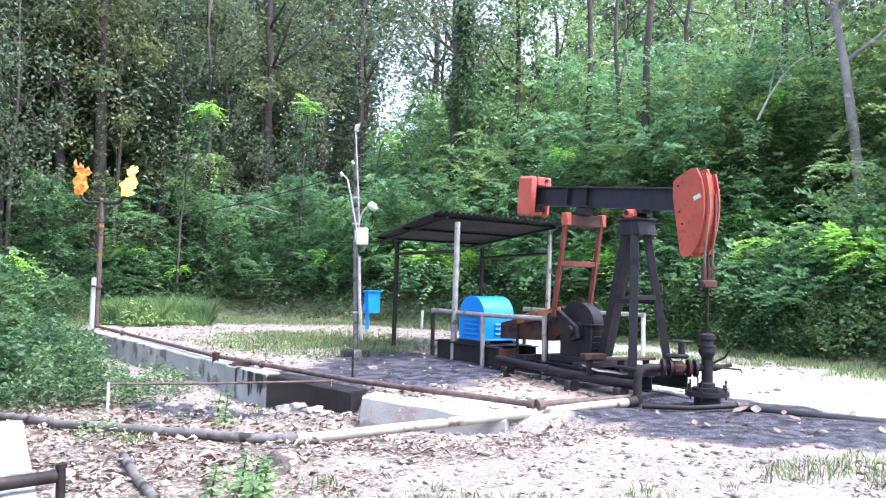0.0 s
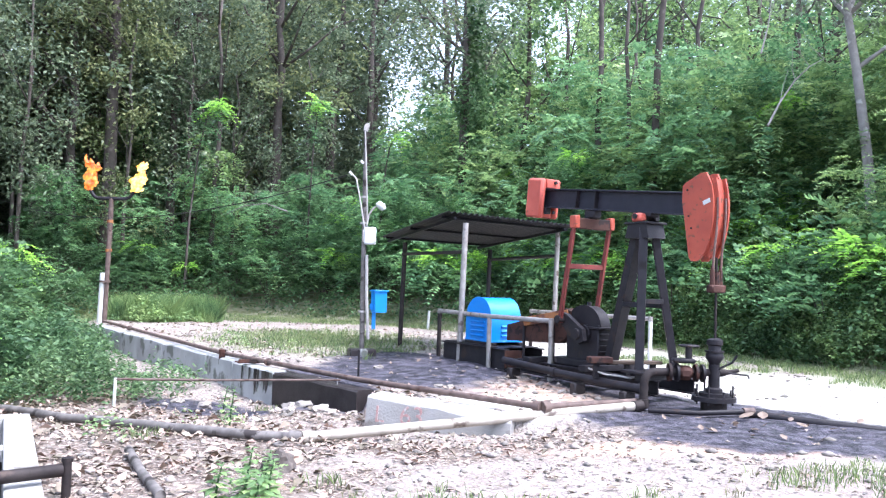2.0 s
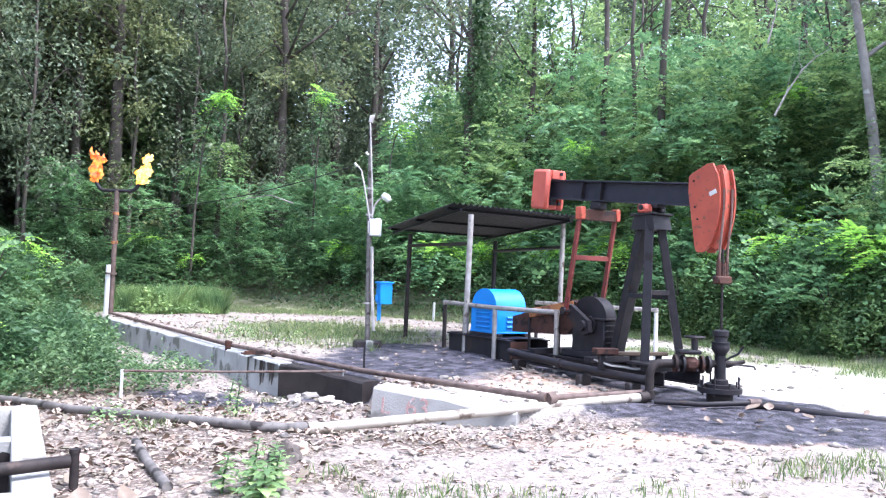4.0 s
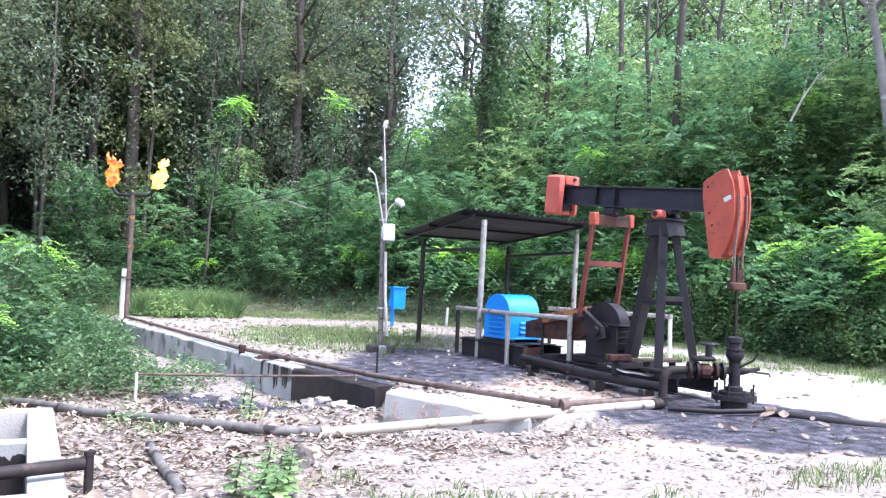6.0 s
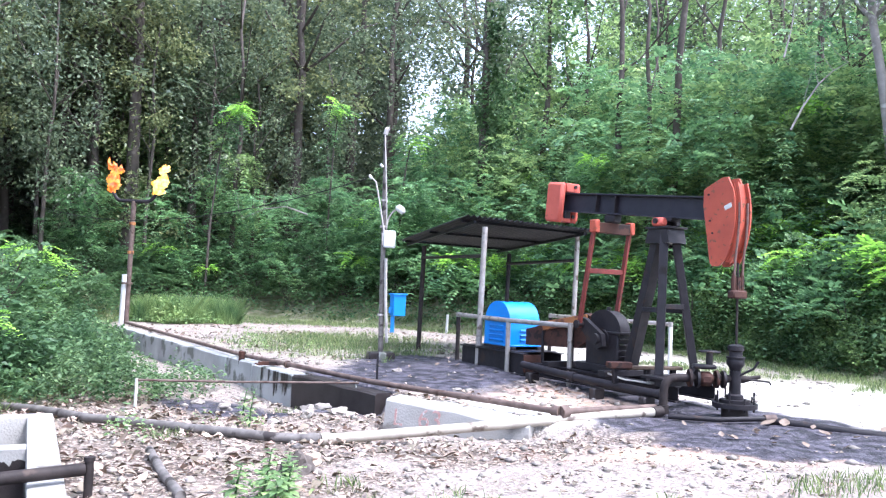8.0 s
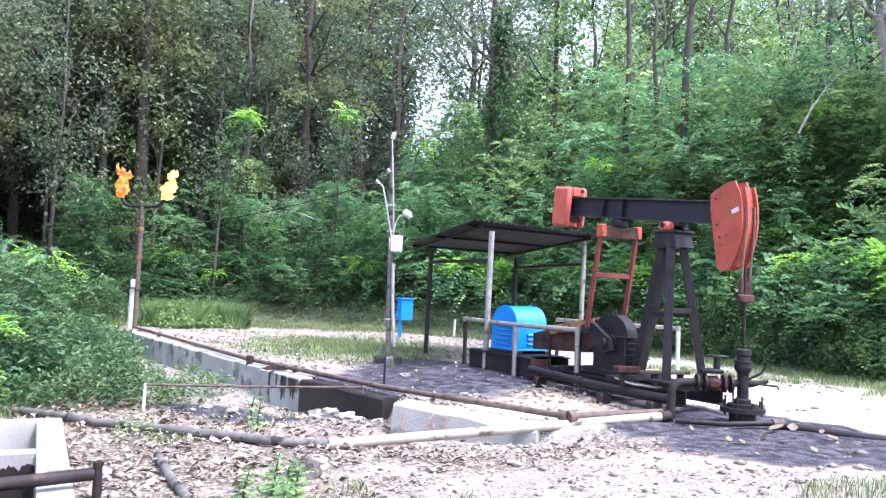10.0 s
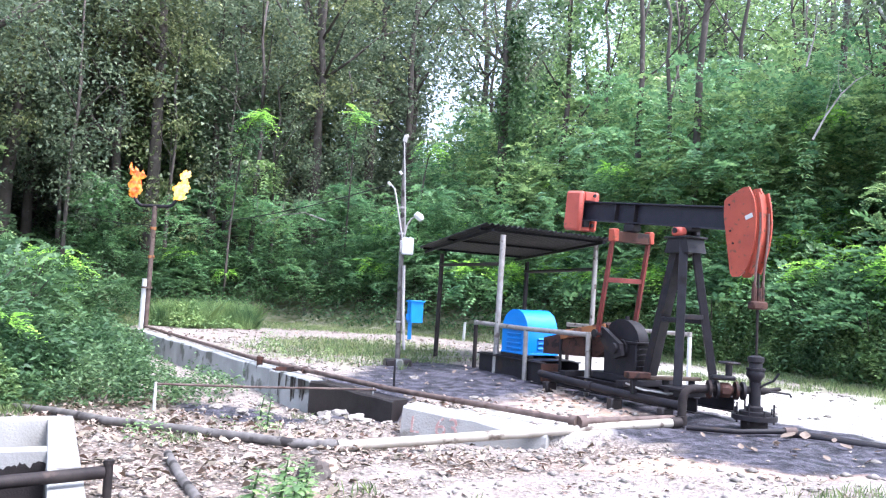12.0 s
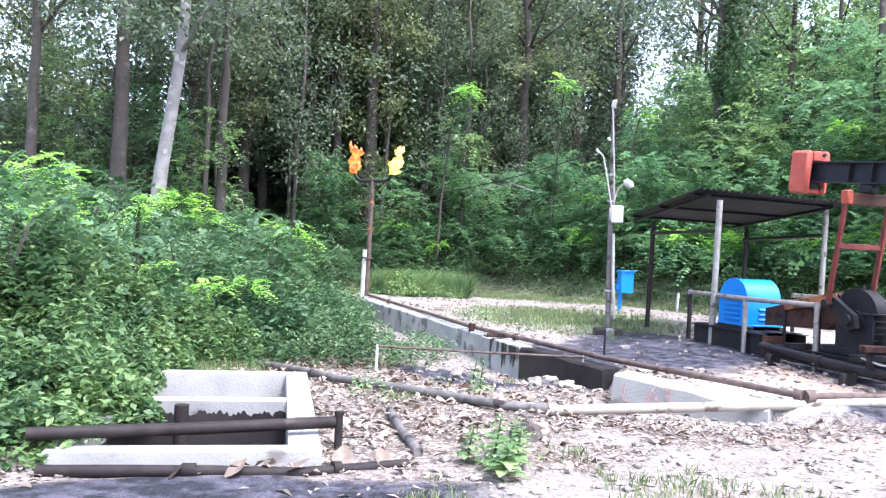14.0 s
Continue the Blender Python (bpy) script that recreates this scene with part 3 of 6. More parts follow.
    for s, z in ((1.02, 2.98), (1.05, 2.62), (1.1, 2.45)):
        x, zz = at(s, z)
        part("bolt", tube(BM(), [tip @ Vector((x, -0.15, zz)), tip @ Vector((x, -0.13, zz))], 0.014, 6), M["black_steel"], head)
    # hanger
    tx = 1.42
    for y in (-0.08, 0.08):
        part("bridle_rope", tube(BM(), [(1.485, y, 2.85), (1.49, y, 2.62), (1.475, y, 2.4), (tx + 0.02, y, 2.1), (tx, y, 1.66)], 0.017, 7), M["rope"], pj)
        part("rope_socket", tube(BM(), [(tx, y, 1.66), (tx, y, 1.84), (tx, y, 1.94)], [0.034, 0.034, 0.016], 8), M["brown"], pj)
    part("carrier_bar", box(BM(), (tx, 0, 1.63), (0.12, 0.28, 0.11), bevel=0.02), M["brown"], pj)
    part("rod_clamp", tube(BM(), [(tx, 0, 1.68), (tx, 0, 1.86)], 0.045, 8), M["brown"], pj)
    part("polished_rod", tube(BM(), [(tx, 0, 0.85), (tx, 0, 2.05)], 0.016, 8), M["darkgalv"], pj)
    # equaliser and pitmans
    ex = -1.0
    part("equalizer_bearing", box(BM(), (ex, 0, 2.76), (0.24, 0.18, 0.14), bevel=0.025), M["black_steel"], pj)
    part("equalizer_hanger", box(BM(), (ex, 0, 2.64), (0.09, 0.12, 0.18)), M["black_steel"], pj)
    part("equalizer", bar(BM(), (ex, -0.36, 2.60), (ex, 0.36, 2.60), 0.12, 0.17, 0.01), M["brown"], pj, "red-brown equaliser bar")
    for y in (-1, 1):
        part("pitman_arm", bar(BM(), (ex + 0.01, 0.38 * y, 2.70), (-1.29, 0.38 * y, 1.02), 0.05, 0.075), M["darkred"], pj, "dark red pitman arm")
        part("pitman_cap", box(BM(), (ex, 0.375 * y, 2.62), (0.15, 0.10, 0.20), bevel=0.015), M["red"], pj, "red bearing cap")
        crank = BM()
        prism(crank, [(-1.41, 1.10), (-1.33, 1.18), (-1.22, 1.16), (-0.84, 0.94), (-0.80, 0.76), (-0.94, 0.70), (-1.10, 0.78)], 0.08, Matrix.Translation((0, 0.28 * y, 0)))
        part("crank", crank, M["black_steel"], pj)
        part("wrist_pin", tube(BM(), [(-1.30, 0.22 * y, 1.07), (-1.30, 0.44 * y, 1.07)], 0.065, 10), M["black_steel"], pj)
        part("crank_nut", tube(BM(), [(-0.95, 0.2 * y, 0.86), (-0.95, 0.37 * y, 0.86)], 0.085, 12), M["greysteel"], pj)
    part("pitman_brace", bar(BM(), (-1.135, -0.36, 1.92), (-1.135, 0.36, 1.92), 0.05, 0.08), M["darkred"], pj)
    # gearbox
    top = [(-1.03 + 0.38 * math.cos(a), 0.96 + 0.34 * math.sin(a)) for a in (math.pi * k / 18 for k in range(19))]
    gear = part("gearbox", prism(BM(), top, 0.22), M["greysteel"], pj, "dark grey gear reducer with domed lid")
    part("gear_case", box(BM(), (-1.03, 0, 0.66), (0.74, 0.28, 0.58), bevel=0.02), M["black_steel"], gear)
    part("case_flange", box(BM(), (-1.03, 0, 0.965), (0.86, 0.36, 0.03), bevel=0.005), M["black_steel"], gear)
    for k in range(4):
        part("cooling_fin", box(BM(), (-0.645, 0, 0.60 + 0.09 * k), (0.05, 0.24, 0.02), bevel=0.002), M["greysteel"], gear)
    for x in (-1.42, -1.2, -0.9, -0.64):
        part("flange_bolt", tube(BM(), [(x, -0.155, 0.94), (x, -0.155, 1.01)], 0.016, 6), M["greysteel"], gear)
    part("gear_base", box(BM(), (-1.03, 0, 0.40), (0.95, 0.5, 0.1)), M["black_steel"], gear)
    part("dome_rim", prism(BM(), [(-1.03 + 0.395 * math.cos(a), 0.96 + 0.355 * math.sin(a)) for a in (math.pi * k / 18 for k in range(19))], 0.025, Matrix.Translation((0, -0.10, 0))), M["black_steel"], gear)
    part("bearing_cover", tube(BM(), [(-0.95, -0.13, 0.86), (-0.95, -0.20, 0.86)], 0.14, 16), M["black_steel"], gear)
    part("filler_cap", tube(BM(), [(-1.05, 0.02, 1.28), (-1.05, 0.02, 1.36)], 0.035, 10), M["greysteel"], gear)
    # belt guard between gearbox and motor
    gd = BM()
    prism(gd, [(-3.0, 0.60), (-3.0, 0.88), (-2.45, 1.0), (-1.45, 1.24), (-1.32, 1.20), (-1.28, 0.85), (-1.6, 0.66)], 0.18, Matrix.Translation((0, -0.04, 0)))
    guard = part("belt_guard", gd, M["brown"], pj, "rusty sheet-metal belt guard")
    part("guard_strip", bar(BM(), (-2.5, -0.15, 0.96), (-1.36, -0.15, 1.15), 0.03, 0.15), M["rust"], guard, "orange-rusted upper strip")
    for x in (-2.5, -1.72):
        part("guard_stay", bar(BM(), (x, -0.14, 0.3), (x, -0.14, 0.95), 0.04, 0.04), M["black_steel"], guard)
    inv = PJ.inverted()
    part("step_board", bar(BM(), inv @ Vector((2.30, 11.70, 0.52)), inv @ Vector((3.14, 11.93, 0.52)), 0.15, 0.05, 0.01), M["wood"], pj, "weathered dark timber step board")
    part("step_block", bar(BM(), inv @ Vector((2.02, 11.60, 0.555)), inv @ Vector((2.36, 11.69, 0.555)), 0.16, 0.09, 0.012), M["brown"], pj, "rusted step block")
    for x, y in ((2.14, 11.64), (2.62, 11.79), (3.02, 11.90)):
        q = inv @ Vector((x, y, 0.40))
        part("step_bracket", box(BM(), q, (0.05, 0.10, 0.22)), M["black_steel"], pj)
    part("loose_hose", tube(BM(), bend([inv @ Vector(p) for p in ((2.05, 11.75, 0.42), (2.25, 11.55, 0.36), (2.45, 11.6, 0.34), (2.6, 11.42, 0.33), (2.75, 11.5, 0.36))], 0.06), 0.014, 6), M["cable"], pj, "pale loose hose")
    return pj


build_pumpjack()


def build_motor():
    mo = thing("electric_motor", PJ @ pose(-3.60, 0.0, 0.04), "electric motor under a bright blue louvred hood", "motor")
    W, H, D = 0.78, 0.80, 0.66
    r = 0.37
    prof = [(-W / 2, 0), (W / 2, 0)] + [(W / 2 - r + r * math.cos(a), H - r + r * math.sin(a)) for a in (math.pi / 2 * k / 8 for k in range(9))] + \
           [(-W / 2 + r + r * math.cos(a), H - r + r * math.sin(a)) for a in (math.pi / 2 + math.pi / 2 * k / 8 for k in range(9))]
    hood = part("hood", prism(BM(), [(x, z + 0.50) for x, z in prof], D), M["blue"], mo)
    part("hood_rim", prism(BM(), [(x * 1.025, z * 1.012 + 0.50) for x, z in prof], 0.03, Matrix.Translation((0, -D / 2, 0))), M["blue"], hood)
    part("hood_foot", box(BM(), (0, 0, 0.515), (W + 0.06, D + 0.05, 0.03)), M["blue"], hood)
    for k in range(4):
        z = 0.60 + 0.085 * k
        part("louvre", box(BM(), (0.0, -D / 2 - 0.03, z), (0.42, 0.035, 0.045), Matrix.Rotation(radians(25), 4, "X"), 0.008), M["blue"], hood)
        if k < 3:
            part("louvre", box(BM(), (W / 2 + 0.012, 0.04, z + 0.02), (0.035, 0.30, 0.045), Matrix.Rotation(radians(-25), 4, "Y"), 0.008), M["blue"], hood)
    for x in (-0.12, 0.05):
        part("hood_handle", box(BM(), (x, -D / 2 - 0.025, 1.0), (0.05, 0.03, 0.05), bevel=0.01), M["blue"], hood)
    part("slide_rail", bar(BM(), (-0.42, -0.3, 0.475), (0.48, -0.3, 0.475), 0.1, 0.05), M["black_steel"], mo)
    part("slide_rail", bar(BM(), (-0.42, 0.3, 0.475), (0.48, 0.3, 0.475), 0.1, 0.05), M["black_steel"], mo)
    base = part("base_frame", ibeam(BM(), (-1.05, -0.40, 0.24), (0.95, -0.40, 0.24), 0.14, 0.38), M["black_steel"], mo, "oil-stained steel base frame")
    part("base_beam", ibeam(BM(), (-1.05, 0.40, 0.24), (0.95, 0.40, 0.24), 0.14, 0.38), M["black_steel"], base)
    part("end_plate", box(BM(), (0.975, -0.24, 0.26), (0.03, 0.42, 0.30)), M["brown"], base)
    part("deck_plate", box(BM(), (-0.1, 0, 0.44), (1.8, 0.86, 0.012), bevel=0.002), M["black_steel"], base)
    return mo


build_motor()


# ---- wellhead ----
def build_wellhead():
    w = thing("wellhead", pose(3.56, 10.80, gz(3.56, 10.80)), "oily wellhead with flange, stuffing box and gate valve", "wellhead")
    k = M["black_steel"]
    part("casing", tube(BM(), [(0, 0, -0.1), (0, 0, 0.16)], 0.17, 16), M["darkgalv"], w)
    fl = part("flange", tube(BM(), [(0, 0, 0.14), (0, 0, 0.20)], 0.29, 22), k, w)
    part("upper_flange", tube(BM(), [(0, 0, 0.205), (0, 0, 0.245)], 0.20, 18), M["greysteel"], w)
    for i in range(8):
        a = 2 * math.pi * i / 8 + 0.2
        part("stud", tube(BM(), [(0.245 * math.cos(a), 0.245 * math.sin(a), 0.10), (0.245 * math.cos(a), 0.245 * math.sin(a), 0.36 if i % 3 else 0.28)], 0.013, 6), k, fl)
    part("tubing_neck", tube(BM(), [(0, 0, 0.24), (0, 0, 0.30), (0, 0, 0.32), (0, 0, 0.62)], [0.11, 0.11, 0.075, 0.075], 14), k, w)
    part("tee", tube(BM(), [(-0.62, -0.02, 0.51), (0.12, 0.02, 0.51), (0.20, 0.02, 0.52), (0.33, 0.02, 0.55)], [0.052, 0.052, 0.032, 0.026], 12), M["darkgalv"], w)
    sb = part("stuffing_box", tube(BM(), [(0, 0, 0.60), (0, 0, 0.66), (0, 0, 0.70), (0, 0, 0.76), (0, 0, 0.80), (0, 0, 0.87), (0, 0, 0.89), (0, 0, 0.95), (0, 0, 0.97)],
                                   [0.06, 0.085, 0.115, 0.115, 0.085, 0.085, 0.105, 0.105, 0.05], 14), k, w)
    part("gland_ring", tube(BM(), [(0, 0, 0.78), (0, 0, 0.805)], 0.125, 12), M["greysteel"], sb)
    part("grease_lever", tube(BM(), [(0.03, -0.05, 0.56), (0.2, -0.1, 0.66), (0.26, -0.12, 0.76)], 0.017, 6), k, w)
    part("drain_rod", tube(BM(), [(0.1, 0, 0.52), (0.44, -0.02, 0.49), (0.46, -0.02, 0.45)], 0.014, 6), k, w)
    v = part("gate_valve", box(BM(), (-0.40, -0.03, 0.50), (0.22, 0.19, 0.19), bevel=0.06), M["brown"], w, "rust-brown gate valve")
    for x in (-0.62, -0.52, -0.27, -0.18):
        part("valve_flange", tube(BM(), [(x, -0.02, 0.50), (x + 0.035, -0.02, 0.50)], 0.12, 14), M["brown"] if x in (-0.62, -0.27) else k, v)
    part("bonnet", box(BM(), (-0.42, -0.02, 0.66), (0.30, 0.17, 0.06), bevel=0.02), k, v)
    part("valve_stem", tube(BM(), [(-0.35, -0.02, 0.66), (-0.35, -0.02, 0.84)], 0.045, 10), k, v)
    hw = BM()
    ring = [(-0.35 + 0.13 * math.cos(a), -0.02 + 0.13 * math.sin(a), 0.86) for a in (2 * math.pi * i / 16 for i in range(17))]
    tube(hw, ring, 0.014, 6, cap=False)
    for a in (0.3, 2.4, 4.5):
        tube(hw, [(-0.35, -0.02, 0.86), (-0.35 + 0.13 * math.cos(a), -0.02 + 0.13 * math.sin(a), 0.86)], 0.011, 5)
    part("handwheel", hw, k, v)
    part("flow_elbow", tube(BM(), bend([(-0.62, -0.02, 0.50), (-0.94, -0.06, 0.50), (-0.96, -0.08, 0.02)], 0.17, 7), 0.057, 14), M["darkgalv"], w)
    part("elbow_collar", tube(BM(), [(-0.955, -0.08, 0.03), (-0.96, -0.08, 0.14)], 0.075, 14), M["darkgalv"], w)
    return w


build_wellhead()


# ---- pipes lying about ----
def pipe_run(name, pts, r, mat, label, fittings=(), rounded=0.0, level=False):
    """A pipe through points (x, y, height of its axis over the ground); fittings: (a, b, radius, material name) along its points."""
    full = [(x, y, h if level else gz(x, y) + h) for x, y, h in pts]
    o = Vector(full[0])
    ob = thing(name, Matrix.Translation(o), label, "pipe")
    loc = [Vector(p) - o for p in full]
    fine = []
    for a, b in zip(loc, loc[1:]):
        m = max(1, int((b - a).length / 0.5))
        fine += [a.lerp(b, k / m) for k in range(m)]
    fine.append(loc[-1])
    for q in fine[1:-1]:                                    # lies on the ground wherever that swells up under it
        q.z = max(q.z, gz(q.x + o.x, q.y + o.y) + 0.3 * r - o.z)
    for _ in range(3):
        mean = [(a.z + 2 * b.z + c.z) / 4 for a, b, c in zip(fine, fine[1:], fine[2:])]
        for q, z in zip(fine[1:-1], mean):
            q.z = z
    part("barrel", tube(BM(), bend(fine, rounded) if rounded else fine, r, 14), mat, ob)
    for seg, t0, t1, fr, fm in fittings:
        a, b = loc[seg], loc[seg + 1]
        part("coupling", tube(BM(), [a.lerp(b, t0), a.lerp(b, t1)], fr, 14), M[fm], ob)
    return ob


pipe_run("flow_pipe", [(-1.55, 8.75, 0.045), (2.56, 10.62, 0.08)], 0.058, M["whitepipe"], "pale weathered steel flow pipe lying on gravel", [(0, 0.0, 0.02, 0.07, "whitepipe"), (0, 0.97, 1.0, 0.07, "darkgalv")])
pipe_run("yard_pipe", [(-6.6, 11.0, 0.05), (-5.69, 10.44, 0.085), (-4.54, 9.60, 0.085), (-3.02, 9.02, 0.085), (-1.99, 8.72, 0.075), (-1.55, 8.75, 0.05)], 0.052, M["greypipe"], "grey scaled steel pipe in the leaf litter", [(4, 0.68, 0.95, 0.066, "greypipe")])
pipe_run("flare_line", [(-10.4, 24.2, 0.08), (-4.36, 15.47, 0.10), (-1.36, 12.10, 0.10), (1.17, 9.98, 0.10)], 0.04, M["rustpipe"], "long brown rusted gas line running to the flare", [(0, 0.3, 0.305, 0.066, "rustpipe"), (1, 0.4, 0.41, 0.066, "rustpipe"), (2, 0.97, 1.0, 0.07, "rustpipe")], level=True)
pipe_run("gas_branch", [(1.17, 9.98, 0.10), (1.27, 10.06, 0.10), (2.55, 10.78, 0.10)], 0.042, M["rustpipe"], "brown rusted branch pipe beside the wellhead", [(0, 0.0, 0.9, 0.082, "rustpipe")])
cl = pipe_run("casing_line", [(0.95, 13.62, 0.24), (1.23, 13.18, 0.25), (2.13, 11.79, 0.235), (2.68, 10.95, 0.235)], 0.06, M["black_steel"], "dark oil-coated pipe on blackened blocks beside the skid", [(1, 0.45, 0.5, 0.075, "black_steel"), (2, 0.9, 1.0, 0.075, "black_steel")])
for x, y in ((1.1, 13.39), (1.95, 12.07), (2.5, 11.22)):
    part("support_block", box(BM(), Vector((x, y, gz(x, y) + 0.07)) - cl.location, (0.22, 0.13, 0.2), Matrix.Rotation(0.6, 4, "Z"), 0.02), M["oilwall"], cl)
pipe_run("buried_pipe", [(3.9, 10.45, 0.05), (4.5, 10.1, 0.04), (5.3, 9.75, -0.03)], 0.055, M["black_steel"], "black pipe half sunk in oily ground")
pipe_run("drain_pipe", [(2.62, 10.5, 0.05), (3.2, 10.25, 0.05), (3.95, 10.42, 0.08)], 0.034, M["black_steel"], "dark drain pipe at the wellhead", [(1, 0.8, 1.0, 0.05, "rustpipe")])
pipe_run("pipe_offcut", [(-3.04, 7.76, 0.05), (-2.59, 6.9, 0.045), (-2.15, 6.15, 0.03)], 0.042, M["greypipe"], "short rusty pipe offcut among dry leaves")
# thin rod across the pit on a stake
sr = thing("rod_rail", Matrix.Translation((-4.70, 11.4, gz(-4.70, 11.4))), "thin rusty rod carried by a white stake", "rail")
g0 = gz(-4.70, 11.4)
part("rod", tube(BM(), [(0, 0, 0.07 - g0), (1.4, 0.35, 0.06 - g0), (3.1, 0.7, 0.08 - g0)], 0.018, 7), M["rustpipe"], sr)
part("stake", tube(BM(), [(0.0, -0.02, -0.2), (0.0, 0.0, 0.09 - g0)], 0.022, 7), M["whitepaint"], sr)


# ---- handrails ----
def handrail(name, posts, mats, label, height=1.03):
    o = Vector((*posts[0], gz(*posts[0])))
    ob = thing(name, Matrix.Translation(o), label, "handrail")
    tops = []
    for (x, y), mt in zip(posts, mats):
        g = gz(x, y)
        tops.append(Vector((x, y, height)) - o)
        part("post", tube(BM(), [Vector((x, y, g - 0.15)) - o, tops[-1]], 0.042, 12), M[mt], ob)
    part("top_rail", tube(BM(), [t + Vector((0, 0, 0.0)) for t in tops], 0.042, 12), M["galv"], ob)
    for t in (tops[0], tops[-1]):
        part("end_knob", tube(BM(), [t - Vector((0, 0, 0.05)), t + Vector((0, 0, 0.045))], 0.048, 12), M["galv"], ob)
    return ob


handrail("handrail", [(-0.19, 16.3), (0.72, 14.3), (1.68, 13.22)], ("darkgalv", "galv", "galv"), "worn galvanised pipe handrail beside the motor", 1.02)
handrail("handrail", [(1.9, 18.6), (3.0, 17.4), (4.05, 16.2)], ("darkgalv", "galv", "whitepaint"), "worn pipe handrail behind the pumping unit", 1.0)


# ---- motor shelter ----
def build_shelter():
    pa, pb, pc, pd = (0.21, 15.25), (-1.18, 19.6), (2.30, 17.75), (0.98, 21.2)
    tops = (2.74, 2.54, 2.80, 2.50)
    o = Vector((0.6, 18.6, 0))
    sh = thing("motor_shelter", Matrix.Translation(o), "open pipe-framed shelter with a black corrugated lean-to roof", "shelter")
    for (x, y), h, mt in zip((pa, pb, pc, pd), tops, ("galv", "darkgalv", "galv", "black_steel")):
        part("post", tube(BM(), [Vector((x, y, gz(x, y) - 0.2)) - o, Vector((x + 0.05, y, h)) - o], 0.055, 12), M[mt], sh)
    P = [Vector((*p, h)) - o for p, h in zip((pa, pb, pc, pd), tops)]
    dn = Vector((0, 0, -0.36))
    part("tie_rail", tube(BM(), [P[0] + dn * 1.55, P[1] + dn * 0.8], 0.035, 8), M["darkgalv"], sh)
    part("tie_rail", tube(BM(), [P[2] + dn * 1.5, P[3] + dn * 0.75], 0.04, 8), M["black_steel"], sh)
    # roof corners: left, near, right, back
    near, left, right = Vector((-0.09, 15.0, 2.88)) - o, Vector((-1.80, 20.35, 2.65)) - o, Vector((2.72, 17.35, 2.87)) - o
    ex, ey = right - near, left - near
    n, m = 150, 2
    nrm = ex.cross(ey).normalized()
    bm = BM()
    up, dnv = [], []
    for i in range(n + 1):
        wob = 0.022 * math.sin(i * 2 * math.pi * 26 / n)
        up.append([bm.verts.new(near + ex * (i / n) + ey * (j / m) + nrm * (wob + 0.045)) for j in range(m + 1)])
        dnv.append([bm.verts.new(near + ex * (i / n) + ey * (j / m) + nrm * (wob + 0.040)) for j in range(m + 1)])
    for i in range(n):
        for j in range(m):
            bm.faces.new((up[i][j], up[i + 1][j], up[i + 1][j + 1], up[i][j + 1]))
            bm.faces.new((dnv[i][j], dnv[i][j + 1], dnv[i + 1][j + 1], dnv[i + 1][j]))
    for i in range(n):
        bm.faces.new((up[i][0], dnv[i][0], dnv[i + 1][0], up[i + 1][0]))
        bm.faces.new((up[i][m], up[i + 1][m], dnv[i + 1][m], dnv[i][m]))
    part("roof", bm, M["roof"], sh, "black corrugated sheet roof", smooth=60)
    for k in (0.08, 0.5, 0.92):
        part("purlin", bar(BM(), near + ey * k + ex * 0.01 - nrm * 0.005, near + ey * k + ex * 0.985 - nrm * 0.005, 0.05, 0.05), M["roof"], sh)
    for k in (0.06, 0.90):
        part("rafter", bar(BM(), near + ex * k + ey * 0.01 - nrm * 0.055, near + ex * k + ey * 0.99 - nrm * 0.055, 0.05, 0.06), M["roof"], sh)
    return sh


build_shelter()


